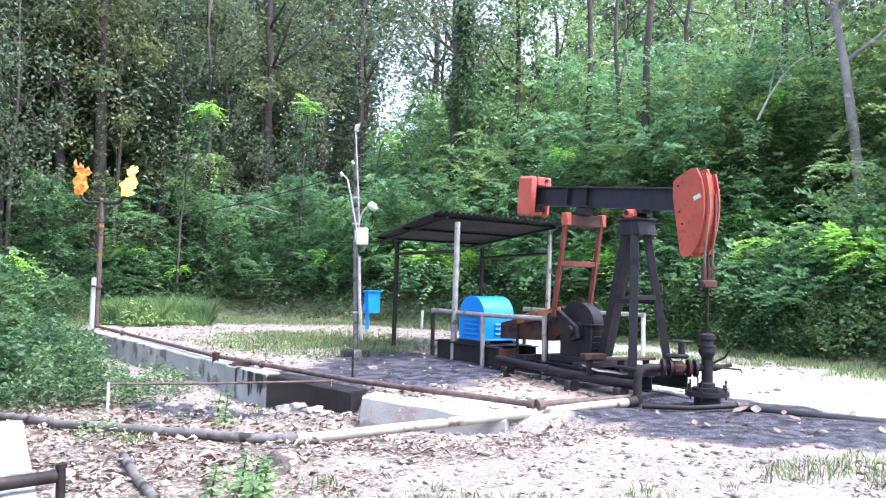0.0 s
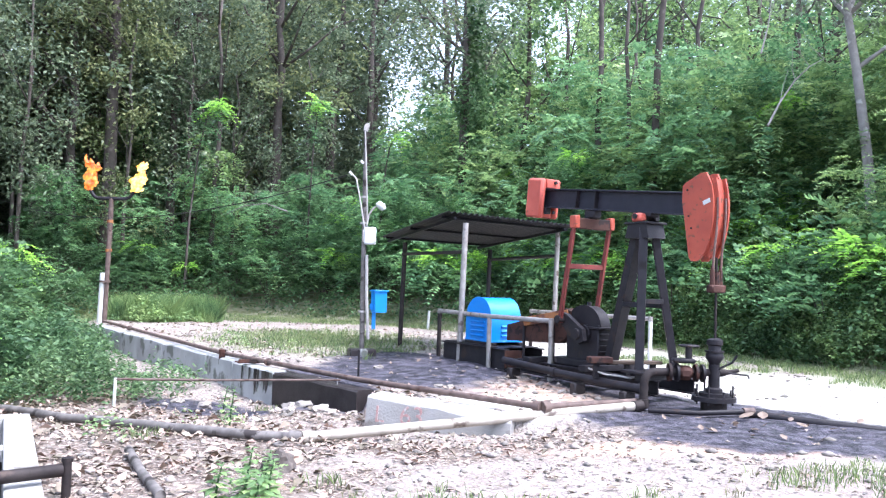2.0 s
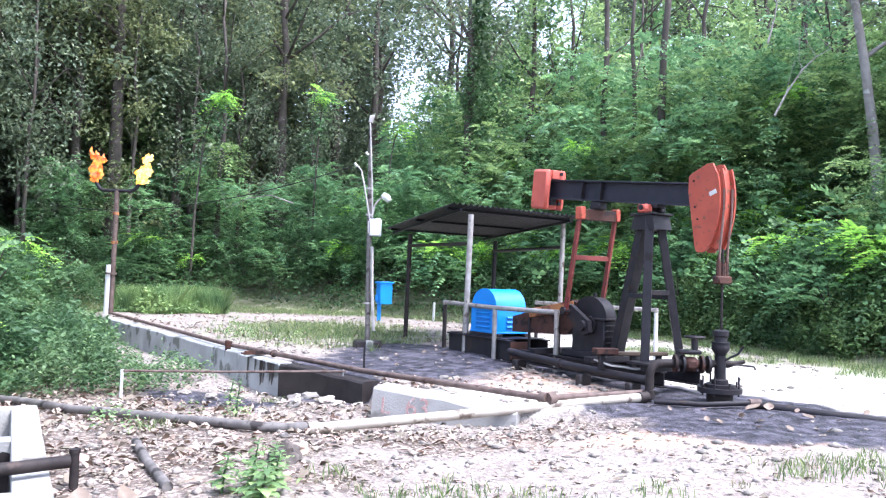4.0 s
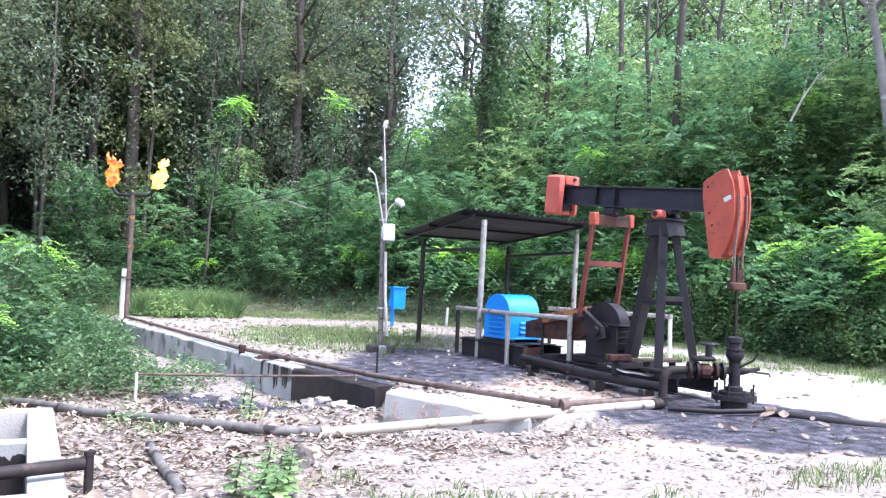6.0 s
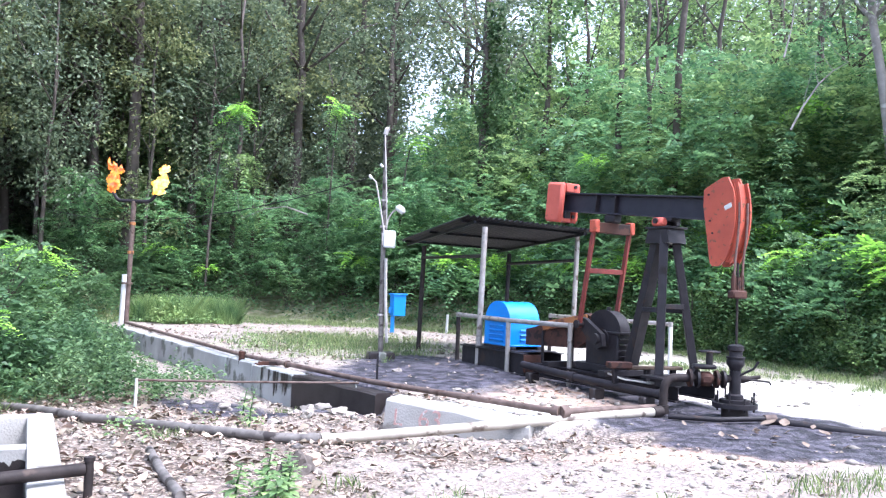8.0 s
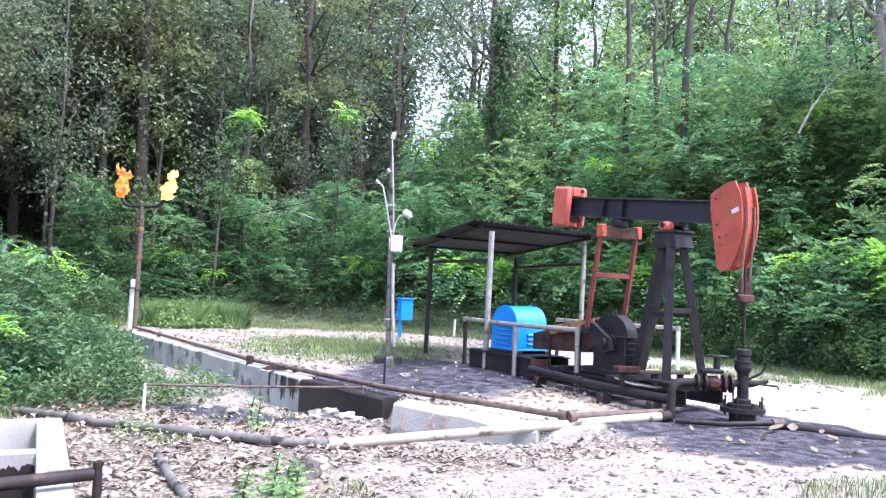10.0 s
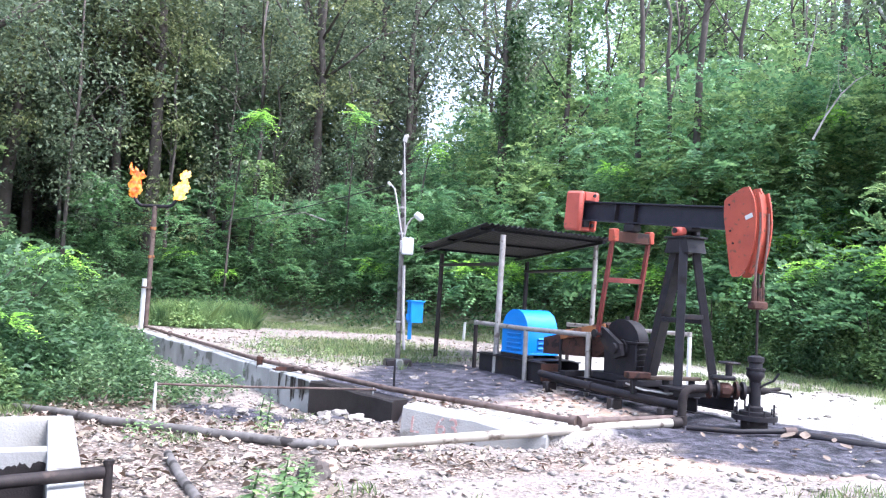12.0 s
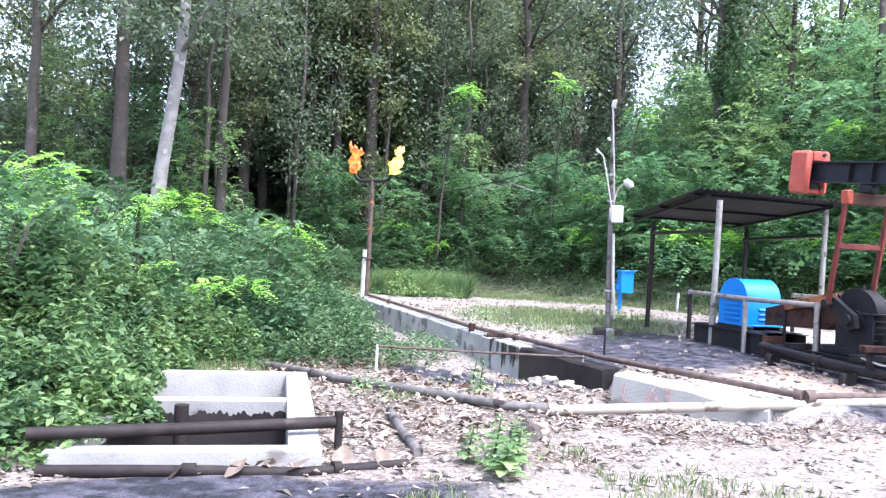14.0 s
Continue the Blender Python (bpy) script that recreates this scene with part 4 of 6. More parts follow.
# ---- power pole, switch box, flare ----
def build_pole():
    x, y = -1.79, 16.79
    p = thing("power_pole", pose(x, y, gz(x, y)), "slim steel power pole with conduit, lamp and meter box", "pole")
    part("mast", tube(BM(), [(0, 0, -0.3), (-0.03, 0, 1.3), (-0.05, 0, 2.6), (-0.10, 0, 4.75)], [0.055, 0.055, 0.05, 0.035], 12), M["greypipe"], p)
    part("foot", box(BM(), (0.0, -0.05, 0.03), (0.55, 0.4, 0.24), Matrix.Rotation(0.3, 4, "Z"), 0.03), M["oilwall"], p, "oil-blackened concrete foot")
    part("footing_stone", box(BM(), (0.06, -0.24, 0.06), (0.16, 0.14, 0.2), Matrix.Rotation(0.2, 4, "Z"), 0.03), M["concrete"], p, "pale broken concrete lump")
    part("mast_head", tube(BM(), [(-0.10, 0, 4.72), (-0.07, 0, 4.84), (-0.02, 0, 4.86)], [0.05, 0.055, 0.03], 10), M["cable"], p)
    part("conduit", tube(BM(), [(0.12, -0.06, 0.35), (0.06, -0.07, 1.2), (0.03, -0.07, 2.1)], 0.032, 8), M["cable"], p, "pale conduit")
    part("service_cable", tube(BM(), [(-0.02, -0.08, 2.6), (-0.10, -0.08, 3.0), (-0.18, -0.06, 3.4), (-0.25, -0.05, 3.7), (-0.33, -0.05, 3.78)], 0.017, 7), M["cable"], p)
    part("service_cable", tube(BM(), [(0.02, -0.07, 2.75), (-0.01, -0.08, 3.4), (-0.05, -0.07, 4.0), (-0.1, -0.06, 4.7)], 0.014, 7), M["cable"], p)
    part("insulator", tube(BM(), [(-0.12, -0.05, 4.02), (-0.17, -0.05, 4.08)], 0.03, 8), M["whitepaint"], p)
    part("insulator", tube(BM(), [(-0.34, -0.05, 3.77), (-0.40, -0.05, 3.84)], 0.03, 8), M["whitepaint"], p)
    for z in (0.9, 2.75, 3.3):
        part("band", tube(BM(), [(-0.03 - 0.012 * z, 0, z), (-0.03 - 0.012 * z, 0, z + 0.04)], 0.075, 10), M["cable"], p)
    mb = part("meter_box", box(BM(), (0.09, -0.10, 2.5), (0.24, 0.16, 0.36), bevel=0.02), M["box"], p, "pale grey meter box")
    part("box_hinge", box(BM(), (-0.045, -0.13, 2.5), (0.03, 0.1, 0.25), bevel=0.004), M["cable"], mb)
    part("box_lid", box(BM(), (0.09, -0.185, 2.5), (0.21, 0.012, 0.32), bevel=0.005), M["box"], mb)
    arm = [(0.0, 0, 2.7), (0.04, -0.02, 2.95), (0.14, -0.04, 3.10), (0.24, -0.05, 3.15)]
    part("lamp_arm", tube(BM(), bend(arm, 0.06), 0.018, 8), M["cable"], p)
    part("lamp_head", tube(BM(), [(0.20, -0.05, 3.16), (0.24, -0.06, 3.17), (0.32, -0.08, 3.12), (0.36, -0.09, 3.06)], [0.04, 0.075, 0.08, 0.05], 12), M["whitepaint"], p, "white lamp head")
    return p


build_pole()
sb = thing("switch_box", pose(-2.30, 26.0, gz(-2.30, 26.0)), "bright blue switch box on a post", "switch box")
part("post", bar(BM(), (-0.13, 0, -0.2), (-0.13, 0, 0.95), 0.12, 0.12), M["blue"], sb)
cab = part("cabinet", box(BM(), (0.02, -0.02, 0.88), (0.42, 0.34, 0.68), Matrix.Rotation(0.5, 4, "Z"), 0.015), M["blue"], sb)
part("hood", box(BM(), (0.02, -0.02, 1.235), (0.50, 0.42, 0.05), Matrix.Rotation(0.5, 4, "Z"), 0.01), M["blue"], cab)
part("cable_gland", box(BM(), (-0.2, -0.05, 0.72), (0.12, 0.14, 0.2), bevel=0.01), M["blue"], sb)


def flame_tongue(bm, o, seed, lean, h, wide):
    """One torn lick of flame standing at o: a twisted body, thick below and ragged towards its tip."""
    rows, n = 12, 10
    rings = []
    for i in range(rows):
        t = i / (rows - 1)
        r0 = wide * (0.25 + math.sin(math.pi * min(0.98, (0.08 + 0.9 * t) ** 0.75)))
        cx = lean * t * h + 0.10 * h * math.sin(5.0 * t + seed) * t
        ring = []
        for k in range(n):
            a = 2 * math.pi * k / n
            q = Vector((math.cos(a) * 1.3, math.sin(a) * 1.3, t * 4.0))
            r = r0 * max(0.10, 1 + 1.3 * noise.noise(q + Vector((seed, 0, 0))) + 0.8 * noise.noise(q * 2.3 + Vector((0, seed, 0))))
            lift = 0.25 * h * t * noise.noise(q * 1.4 + Vector((0, 0, seed)))
            ring.append(bm.verts.new((o[0] + cx + r * math.cos(a), o[1] + 0.6 * r * math.sin(a), o[2] + t * h + lift)))
        rings.append(ring)
    for p, q in zip(rings, rings[1:]):
        for k in range(n):
            bm.faces.new((p[k], p[(k + 1) % n], q[(k + 1) % n], q[k]))
    bm.faces.new(rings[0][::-1])
    bm.faces.new(rings[-1])


def build_flame(parent, o, seed, lean, h, wide, licks, mat, label):
    """A gas flame: a body with smaller licks torn loose above and beside it."""
    rng = random.Random(seed)
    bm = BM()
    flame_tongue(bm, o, seed, lean, h * 0.7, wide)
    body = part("flame", bm, mat, parent, label, smooth=80)
    for k in range(licks):
        t = rng.uniform(0.1, 0.8)
        bm = BM()
        flame_tongue(bm, (o[0] + lean * t * h + rng.uniform(-1.2, 1.2) * wide, rng.uniform(-0.5, 0.5) * wide, o[2] + t * h), seed + k * 1.7, lean + rng.uniform(-0.3, 0.3), h * rng.uniform(0.18, 0.36), wide * rng.uniform(0.3, 0.5))
        part("lick", bm, mat, body, smooth=80)


fl = thing("flare_stack", pose(-10.69, 24.77, gz(-10.69, 24.77)), "rusty gas flare stack with two burning nozzles", "flare")
part("riser", tube(BM(), [(0.04, 0, -0.2), (0.06, 0, 1.4), (0.08, 0, 3.86)], 0.075, 12), M["rustpipe"], fl)
part("sleeve", tube(BM(), [(-0.09, -0.03, -0.2), (-0.06, -0.03, 1.55)], 0.085, 12), M["whitepaint"], fl, "white sleeve pipe strapped to the riser")
part("strap", tube(BM(), [(0.0, 0, 1.25), (0.0, 0, 1.31)], 0.17, 10), M["rustpipe"], fl)
part("burner_arm", tube(BM(), bend([(-0.60, 0, 4.12), (-0.44, 0, 3.86), (0.62, 0, 3.86), (0.78, 0, 4.12)], 0.15), 0.055, 10), M["black_steel"], fl)
for k, z in enumerate((2.2, 3.1)):
    part("pipe_collar", tube(BM(), [(0.07, 0, z), (0.07, 0, z + 0.09)], 0.1, 10), M["rust"], fl)
build_flame(fl, (-0.60, 0, 4.10), 3, 0.05, 1.0, 0.14, 8, M["flame_orange"], "orange gas flame")
build_flame(fl, (0.78, 0, 4.08), 8, 0.35, 0.9, 0.17, 8, M["flame"], "yellow gas flame blown aside")


# ---- settling tank ----
def build_tank():
    c = [Vector((x, y, 0)) for x, y in TANK]       # near right, far right, far left, near left
    o = Vector((-4.5, 6.7, 0))
    tk = thing("settling_tank", Matrix.Translation(o), "pale concrete settling tank with two oily compartments", "tank")
    mid = sum(c, Vector()) / 4
    def inset(i, w1, w2):
        p, q, r = c[i], c[(i + 1) % 4], c[i - 1]
        return p + (q - p).normalized() * w1 + (r - p).normalized() * w2
    widths = {0: (0.20, 0.26), 1: (0.26, 0.24), 2: (0.24, 0.24), 3: (0.24, 0.20)}
    inn = [inset(i, *widths[i]) for i in range(4)]
    names = ("side_wall", "end_wall", "side_wall", "end_wall")
    for i in range(4):
        a, b, p, q = c[i], c[(i + 1) % 4], inn[i], inn[(i + 1) % 4]
        bm = BM()
        lo, hi = [], []
        for v in (a, b, q, p):
            lo.append(bm.verts.new(v - o + Vector((0, 0, -1.4))))
            hi.append(bm.verts.new(v - o + Vector((0, 0, 0.0))))
        bm.faces.new(hi)
        bm.faces.new(lo[::-1])
        for k in range(4):
            bm.faces.new((lo[k], lo[(k + 1) % 4], hi[(k + 1) % 4], hi[k]))
        bmesh.ops.bevel(bm, geom=[e for e in bm.edges if all(v.co.z > -0.1 for v in e.verts)], offset=0.018, segments=2, affect="EDGES", profile=0.5)
        part(names[i], bm, M["paleconcrete"], tk)
    # cross wall, blackened lining and oil
    t = 0.40
    ra, la = inn[1].lerp(inn[0], t), inn[2].lerp(inn[3], t)
    rb, lb = inn[1].lerp(inn[0], t + 0.07), inn[2].lerp(inn[3], t + 0.07)
    def block(name, quad, z0, z1, mat):
        bm = BM()
        lo = [bm.verts.new(v - o + Vector((0, 0, z0))) for v in quad]
        hi = [bm.verts.new(v - o + Vector((0, 0, z1))) for v in quad]
        bm.faces.new(hi)
        bm.faces.new(lo[::-1])
        for k in range(4):
            bm.faces.new((lo[k], lo[(k + 1) % 4], hi[(k + 1) % 4], hi[k]))
        return part(name, bm, mat, tk)
    block("cross_wall", (ra, la, lb, rb), -1.4, -0.02, M["paleconcrete"])
    rng = random.Random(5)
    def lining(p, q, z0, zt, inward):
        """Oil tide left on a wall: a thin skin with a ragged upper line."""
        bm = BM()
        n = 70
        d = inward.normalized() * 0.006
        lo = [bm.verts.new(p.lerp(q, k / n) + d - o + Vector((0, 0, z0))) for k in range(n + 1)]
        hi = [bm.verts.new(p.lerp(q, k / n) + d - o + Vector((0, 0, zt + rng.uniform(-0.03, 0.02) + 0.01 * math.sin(k * 0.7)))) for k in range(n + 1)]
        for k in range(n):
            bm.faces.new((lo[k], lo[k + 1], hi[k + 1], hi[k]))
        part("oil_tide", bm, M["oilwall"], tk, "black oil tide mark", smooth=None)
    lining(rb, lb, -1.3, -0.13, inn[0] - rb)
    lining(inn[0], rb, -1.3, -0.16, la - ra)
    lining(lb, inn[3], -1.3, -0.15, ra - la)
    lining(inn[3], inn[0], -1.3, -0.2, rb - inn[0])
    block("oil", (inn[0], rb, lb, inn[3]), -1.35, -0.75, M["oilwall"])
    block("water", (ra, inn[1], inn[2], la), -1.35, -0.55, M["oilwall"])
    return tk


build_tank()
pipe = thing("tank_pipe", Matrix.Translation((-2.9, 6.05, 0.0)), "dark oily pipe laid over the tank on a short post", "pipe")
part("barrel", tube(BM(), [(0.02, 0.03, 0.09), (-0.8, -0.72, 0.09), (-1.7, -1.5, 0.10)], 0.05, 12), M["darkgalv"], pipe)
part("prop", tube(BM(), [(0.06, 0.03, -0.35), (0.05, 0.05, 0.16)], 0.034, 12), M["darkgalv"], pipe)
part("prop_cap", tube(BM(), [(0.05, 0.05, 0.15), (0.05, 0.05, 0.18)], 0.042, 12), M["darkgalv"], pipe)
drop = thing("drop_pipe", Matrix.Translation((-4.15, 5.75, -1.2)), "dark vertical drop pipe standing in the tank", "pipe")
part("barrel", tube(BM(), [(0, 0, 0), (0, 0, 1.36)], 0.06, 14), M["darkgalv"], drop)
part("socket", tube(BM(), [(0, 0, 0.72), (0, 0, 0.86)], 0.074, 14), M["darkgalv"], drop)
pipe_run("drain_line", [(-4.35, 4.40, 0.03), (-2.75, 5.20, 0.03), (-2.15, 5.9, 0.0)], 0.044, M["darkgalv"], "dark drain pipe along the foot of the tank", [(0, 0.55, 0.60, 0.054, "darkgalv"), (1, 0.3, 0.37, 0.054, "darkgalv")])

# writing on the broken wall: a letter and two figures in faded red
d = (Vector((0.78, 9.72, 0)) - Vector((-1.02, 10.42, 0))).normalized()
for txt, s, size in (("L", 0.12, 0.30), ("63", 0.47, 0.34)):
    cu = bpy.data.curves.new("lettering", "FONT")
    cu.body, cu.size, cu.extrude = txt, size, 0.002
    cu.materials.append(M["redmark"])
    ob = new("lettering", cu)
    nrm = Vector((d.y, -d.x, 0))
    p = Vector((-1.02, 10.42, 0)) + d * s + nrm * 0.045 + Vector((0, 0, -0.21))
    tilt = math.atan2(0.12, 0.8)
    ob.matrix_world = Matrix.Translation(p) @ Matrix.Rotation(math.atan2(d.y, d.x), 4, "Z") @ Matrix.Rotation(radians(90) - tilt, 4, "X")
    ob.parent = low_wall
    ob.matrix_parent_inverse = Matrix()

stub = thing("pipe_stub", pose(-4.30, 15.30, 0.0), "short rusted pipe stub set in the wall top", "pipe stub")
part("barrel", tube(BM(), [(0, 0, -0.2), (0.01, 0, 0.17)], 0.06, 12), M["brown"], stub)
part("collar", tube(BM(), [(0.01, 0, 0.12), (0.012, 0, 0.18)], 0.072, 12), M["brown"], stub)
scrap = thing("steel_plate", pose(-3.55, 14.30, 0.065, 3, 2, 38), "rust-orange scrap plate lying on the wall top", "plate")
part("plate", box(BM(), (0, 0, 0), (0.42, 0.16, 0.025), bevel=0.005), M["brown"], scrap)
part("lip", box(BM(), (0.0, -0.075, 0.03), (0.42, 0.012, 0.06), bevel=0.003), M["brown"], scrap)
slot = thing("drain_slot", Matrix.Translation((-9.62, 22.31, -0.17)) @ Matrix.Rotation(math.atan2(-11.25, 8.4), 4, "Z"), "dark rusted drain outlet in the wall face", "drain")
part("outlet", tube(BM(), [(0, -0.05, 0.0), (0, 0.06, 0.0)], 0.10, 12), M["oilwall"], slot)
cord = thing("hanging_cord", Matrix.Translation((-1.64, 12.10, 0.08)), "pale cord hanging from the rod into the pit", "cord")
part("strand", tube(BM(), [(0, 0, 0.03), (-0.01, 0, -0.15), (-0.02, 0.01, -0.36)], 0.009, 6), M["whitepaint"], cord)
rodst = thing("steel_rod", pose(-1.45, 13.16, gz(-1.45, 13.16)), "thin black steel rod driven into the oily ground", "rod")
part("rod", tube(BM(), [(0, 0, -0.1), (0.0, 0, 0.42)], 0.018, 7), M["black_steel"], rodst)

mk = thing("marker_stake", pose(-0.7, 27.0, gz(-0.7, 27.0)), "small white marker stake at the clearing edge", "stake")
part("stake", tube(BM(), [(0, 0, -0.1), (0.03, 0, 0.62)], 0.045, 8), M["whitepaint"], mk)

# ---- trees ----
def trunk_mesh(name, h, r, seed, lean=(0.0, 0.0), fork=0.0, limbs=5, mat=None):
    """A tapered, slightly crooked trunk with limbs."""
    rng = random.Random(seed)
    bm = BM()
    pts, rs = [], []
    for i in range(9):
        t = i / 8
        pts.append(Vector((lean[0] * t + rng.uniform(-0.22, 0.22) * t, lean[1] * t + rng.uniform(-0.22, 0.22) * t, -0.5 + t * (h + 0.5))))
        rs.append(r * (1.25 - 0.25 * min(1, 6 * t)) * (1 - 0.62 * t))
    tube(bm, pts, rs, 9)
    for k in range(limbs):
        t = rng.uniform(0.45, 0.95) if not fork else fork + 0.04 * k
        a = pts[int(t * 8)]
        az, ln = rng.uniform(0, 6.28), rng.uniform(1.5, 3.2) * h / 12
        d = Vector((math.cos(az), math.sin(az), rng.uniform(0.5, 1.2)))
        q = [a, a + d * ln * 0.4 + Vector((0, 0, 0.1)), a + d * ln * 0.75 + Vector((0, 0, 0.35)), a + d * ln]
        w = r * (0.42 if fork else 0.3)
        tube(bm, q, [w, w * 0.75, w * 0.5, w * 0.2], 6)
    me = bpy.data.meshes.new(name)
    bmesh.ops.recalc_face_normals(bm, faces=bm.faces)
    bm.to_mesh(me)
    bm.free()
    me.shade_smooth()
    me.materials.append(mat or M["bark"])
    return me


def crown_mesh(name, seed, z0, z1, radius, n, leaf, mat, clumps=34):
    """Leaves in loose clumps round a trunk, uneven, with gaps between."""
    rng = np.random.default_rng(seed)
    t = rng.uniform(0, 1, clumps)
    cz = z0 + (z1 - z0) * t
    rr = radius * np.sqrt(np.clip(1.15 - (1.6 * (t - 0.42)) ** 2, 0.15, 1)) * rng.uniform(0.25, 1.0, clumps)
    az = rng.uniform(0, 2 * np.pi, clumps)
    cc = np.c_[rr * np.cos(az), rr * np.sin(az), cz]
    size = rng.uniform(0.5, 1.15, clumps) * radius * 0.36
    who = rng.integers(0, clumps, n)
    off = rng.normal(0, 1, (n, 3)) * [1, 1, 0.62]
    off *= (rng.uniform(0.25, 1.0, (n, 1)) / (np.linalg.norm(off, axis=1, keepdims=True) + 1e-6))
    pos = cc[who] + off * size[who][:, None] * 1.5
    v, f = leaf_arrays(rng, pos, leaf, leaf * 0.62, droop=0.35, out=off * 0.7)
    return rows_mesh(name, v, f, mat)


def frond_arrays(rng, base, direction, length, pairs=8, leaflet=0.2, sag=0.35):
    """Feathery leaves: a row of paired leaflets along each sagging rib. base, direction: (n, 3)."""
    n = len(base)
    d = direction / np.linalg.norm(direction, axis=1, keepdims=True)
    s = np.cross(d, [0, 0, 1.0])
    s /= np.linalg.norm(s, axis=1, keepdims=True) + 1e-6
    out = []
    L = np.broadcast_to(length, n)[:, None]
    for k in range(pairs):
        t = (k + 0.8) / pairs
        p = base + d * L * t + np.array([0, 0, -1.0]) * sag * L * t * t
        w = L * leaflet * (1 - 0.75 * abs(t - 0.42) ** 1.2)
        fw = d * L / pairs * 0.46
        for sg in (-1, 1):
            tip = p + s * sg * w + d * w * 0.35 + np.array([0, 0, -1.0]) * w * rng.uniform(0.05, 0.45, (n, 1))
            v = np.stack([p - fw * 0.4, (p + tip) / 2 - fw + [0, 0, 0.015], tip, (p + tip) / 2 + fw + [0, 0, 0.015]], 1)
            out.append(v)
    v = np.stack(out, 1).reshape(-1, 3)
    f = np.arange(len(v) // 4)[:, None] * 4 + np.array([[0, 1, 2, 3]])
    return v, f


def shrub_mesh(name, seed, radius, height, n, mat, length=0.55, lift=0.4, pairs=8):
    """A shrub of feathery leaves held out in layers from many stems."""
    rng = np.random.default_rng(seed)
    az = rng.uniform(0, 2 * np.pi, n)
    r = radius * np.sqrt(rng.uniform(0.0, 1, n)) * 0.8
    top = height * np.sqrt(np.clip(1.05 - (r / radius) ** 2, 0.05, 1))
    z = top * rng.uniform(0.25, 1.0, n) ** 0.6
    base = np.c_[r * np.cos(az), r * np.sin(az), z]
    a2 = az + rng.normal(0, 0.9, n)
    d = np.c_[np.cos(a2), np.sin(a2), rng.normal(lift, 0.45, n)]
    v, f = frond_arrays(rng, base, d, length * rng.uniform(0.6, 1.25, n), pairs, 0.22, rng.uniform(0.3, 0.9, (n, 1)))
    return rows_mesh(name, v, f, mat)


def umbrella_mesh(name, seed, radius, height, branches, per, mat, length=0.72):
    """A young tree whose feathery leaves are held out in flat, uneven sprays from separate branch ends."""
    rng = np.random.default_rng(seed)
    az = rng.uniform(0, 2 * np.pi, branches)
    t = rng.uniform(0.25, 1.0, branches)
    r = radius * rng.uniform(0.15, 1.0, branches) * (1.1 - 0.6 * t)
    c = np.c_[r * np.cos(az), r * np.sin(az), height * t]
    who = np.repeat(np.arange(branches), per)
    n = len(who)
    a2 = az[who] + rng.normal(0, 1.3, n)
    d = np.c_[np.cos(a2), np.sin(a2), rng.normal(0.35, 0.5, n)]
    base = c[who] + rng.normal(0, 0.22, (n, 3))
    v, f = frond_arrays(rng, base, d, length * rng.uniform(0.5, 1.3, n), 7, 0.2, rng.uniform(0.3, 1.0, (n, 1)))
    return rows_mesh(name, v, f, mat)


def stems_mesh(name, seed, radius, height, n, mat):
    rng = random.Random(seed)
    bm = BM()
    for k in range(n):
        az, rr = rng.uniform(0, 6.28), radius * rng.uniform(0.2, 0.8)
        tube(bm, [(0, 0, -0.3), (rr * 0.35 * math.cos(az), rr * 0.35 * math.sin(az), height * 0.5), (rr * math.cos(az), rr * math.sin(az), height * rng.uniform(0.7, 0.95))], [0.03, 0.02, 0.008], 5)
    me = bpy.data.meshes.new(name)
    bm.to_mesh(me)
    bm.free()
    me.materials.append(mat)
    return me


def plant(name, m, bits, label, category, group):
    ob = thing(name, m, label, category, group)
    for nm, data in bits:
        c = new(nm, data)
        c.parent = ob
    return ob


vr = random.Random(11)
TRUNKS = [trunk_mesh("trunk", 15, 0.27, s, (vr.uniform(-0.8, 0.8), vr.uniform(-0.5, 0.5))) for s in range(4)]
SLIM = [trunk_mesh("trunk", 12, 0.13, 30 + s, (vr.uniform(-0.6, 0.6), 0.0), limbs=4) for s in range(3)]
CROWNS = [crown_mesh("crown", s, 2.0 + 0.6 * s, 15, 3.0, 3500, 0.23, M["teak"] if s % 4 else M["olive"]) for s in range(5)]
# lighter crowns: sunlight on the right put into the leaf colour
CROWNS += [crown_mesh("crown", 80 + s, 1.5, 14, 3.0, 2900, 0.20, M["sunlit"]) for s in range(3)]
HIGH = [crown_mesh("crown", 50 + s, 7.0, 17, 3.2, 3200, 0.23, M["teak"] if s else M["olive"]) for s in range(3)]
SMALLCROWN = [crown_mesh("crown", 20 + s, 2.2, 10.5, 2.1, 2200, 0.24, M["shrub"], 24) for s in range(3)]


def tree(x, y, trunk, crown, scale=1.0, turn=0.0, label="tall teak tree with a grey trunk and dark leaves", width=1.0):
    return plant("tree", Matrix.Translation((x, y, gz(x, y))) @ Matrix.Rotation(turn, 4, "Z") @ Matrix.Diagonal((scale * width, scale * width, scale, 1)),
                 [("trunk", trunk), ("crown", crown)], label, "tree", "trees on the bank")


# trees whose trunks stand clear
for i, (x, y, s, w) in enumerate([(-8.47, 38, 1.0, 1.05), (-7.1, 44, 1.05, 1.1), (-14.75, 34, 1.05, 1.2), (-17.2, 36, 1.0, 1.2), (-12.9, 36.5, 0.95, 0.9), (-4.9, 47, 1.1, 1.0), (-0.6, 46, 1.0, 1.0),
                                   (-17.3, 26, 0.95, 0.85), (-20.3, 24, 1.0, 1.2), (-16.25, 34, 1.0, 0.9), (-11.0, 45, 1.1, 1.0), (-22.5, 31, 1.0, 1.1), (-9.3, 50, 1.1, 1.0)]):
    tree(x, y, TRUNKS[i % 4], HIGH[i % 3], s, 0.3 * i, width=w)
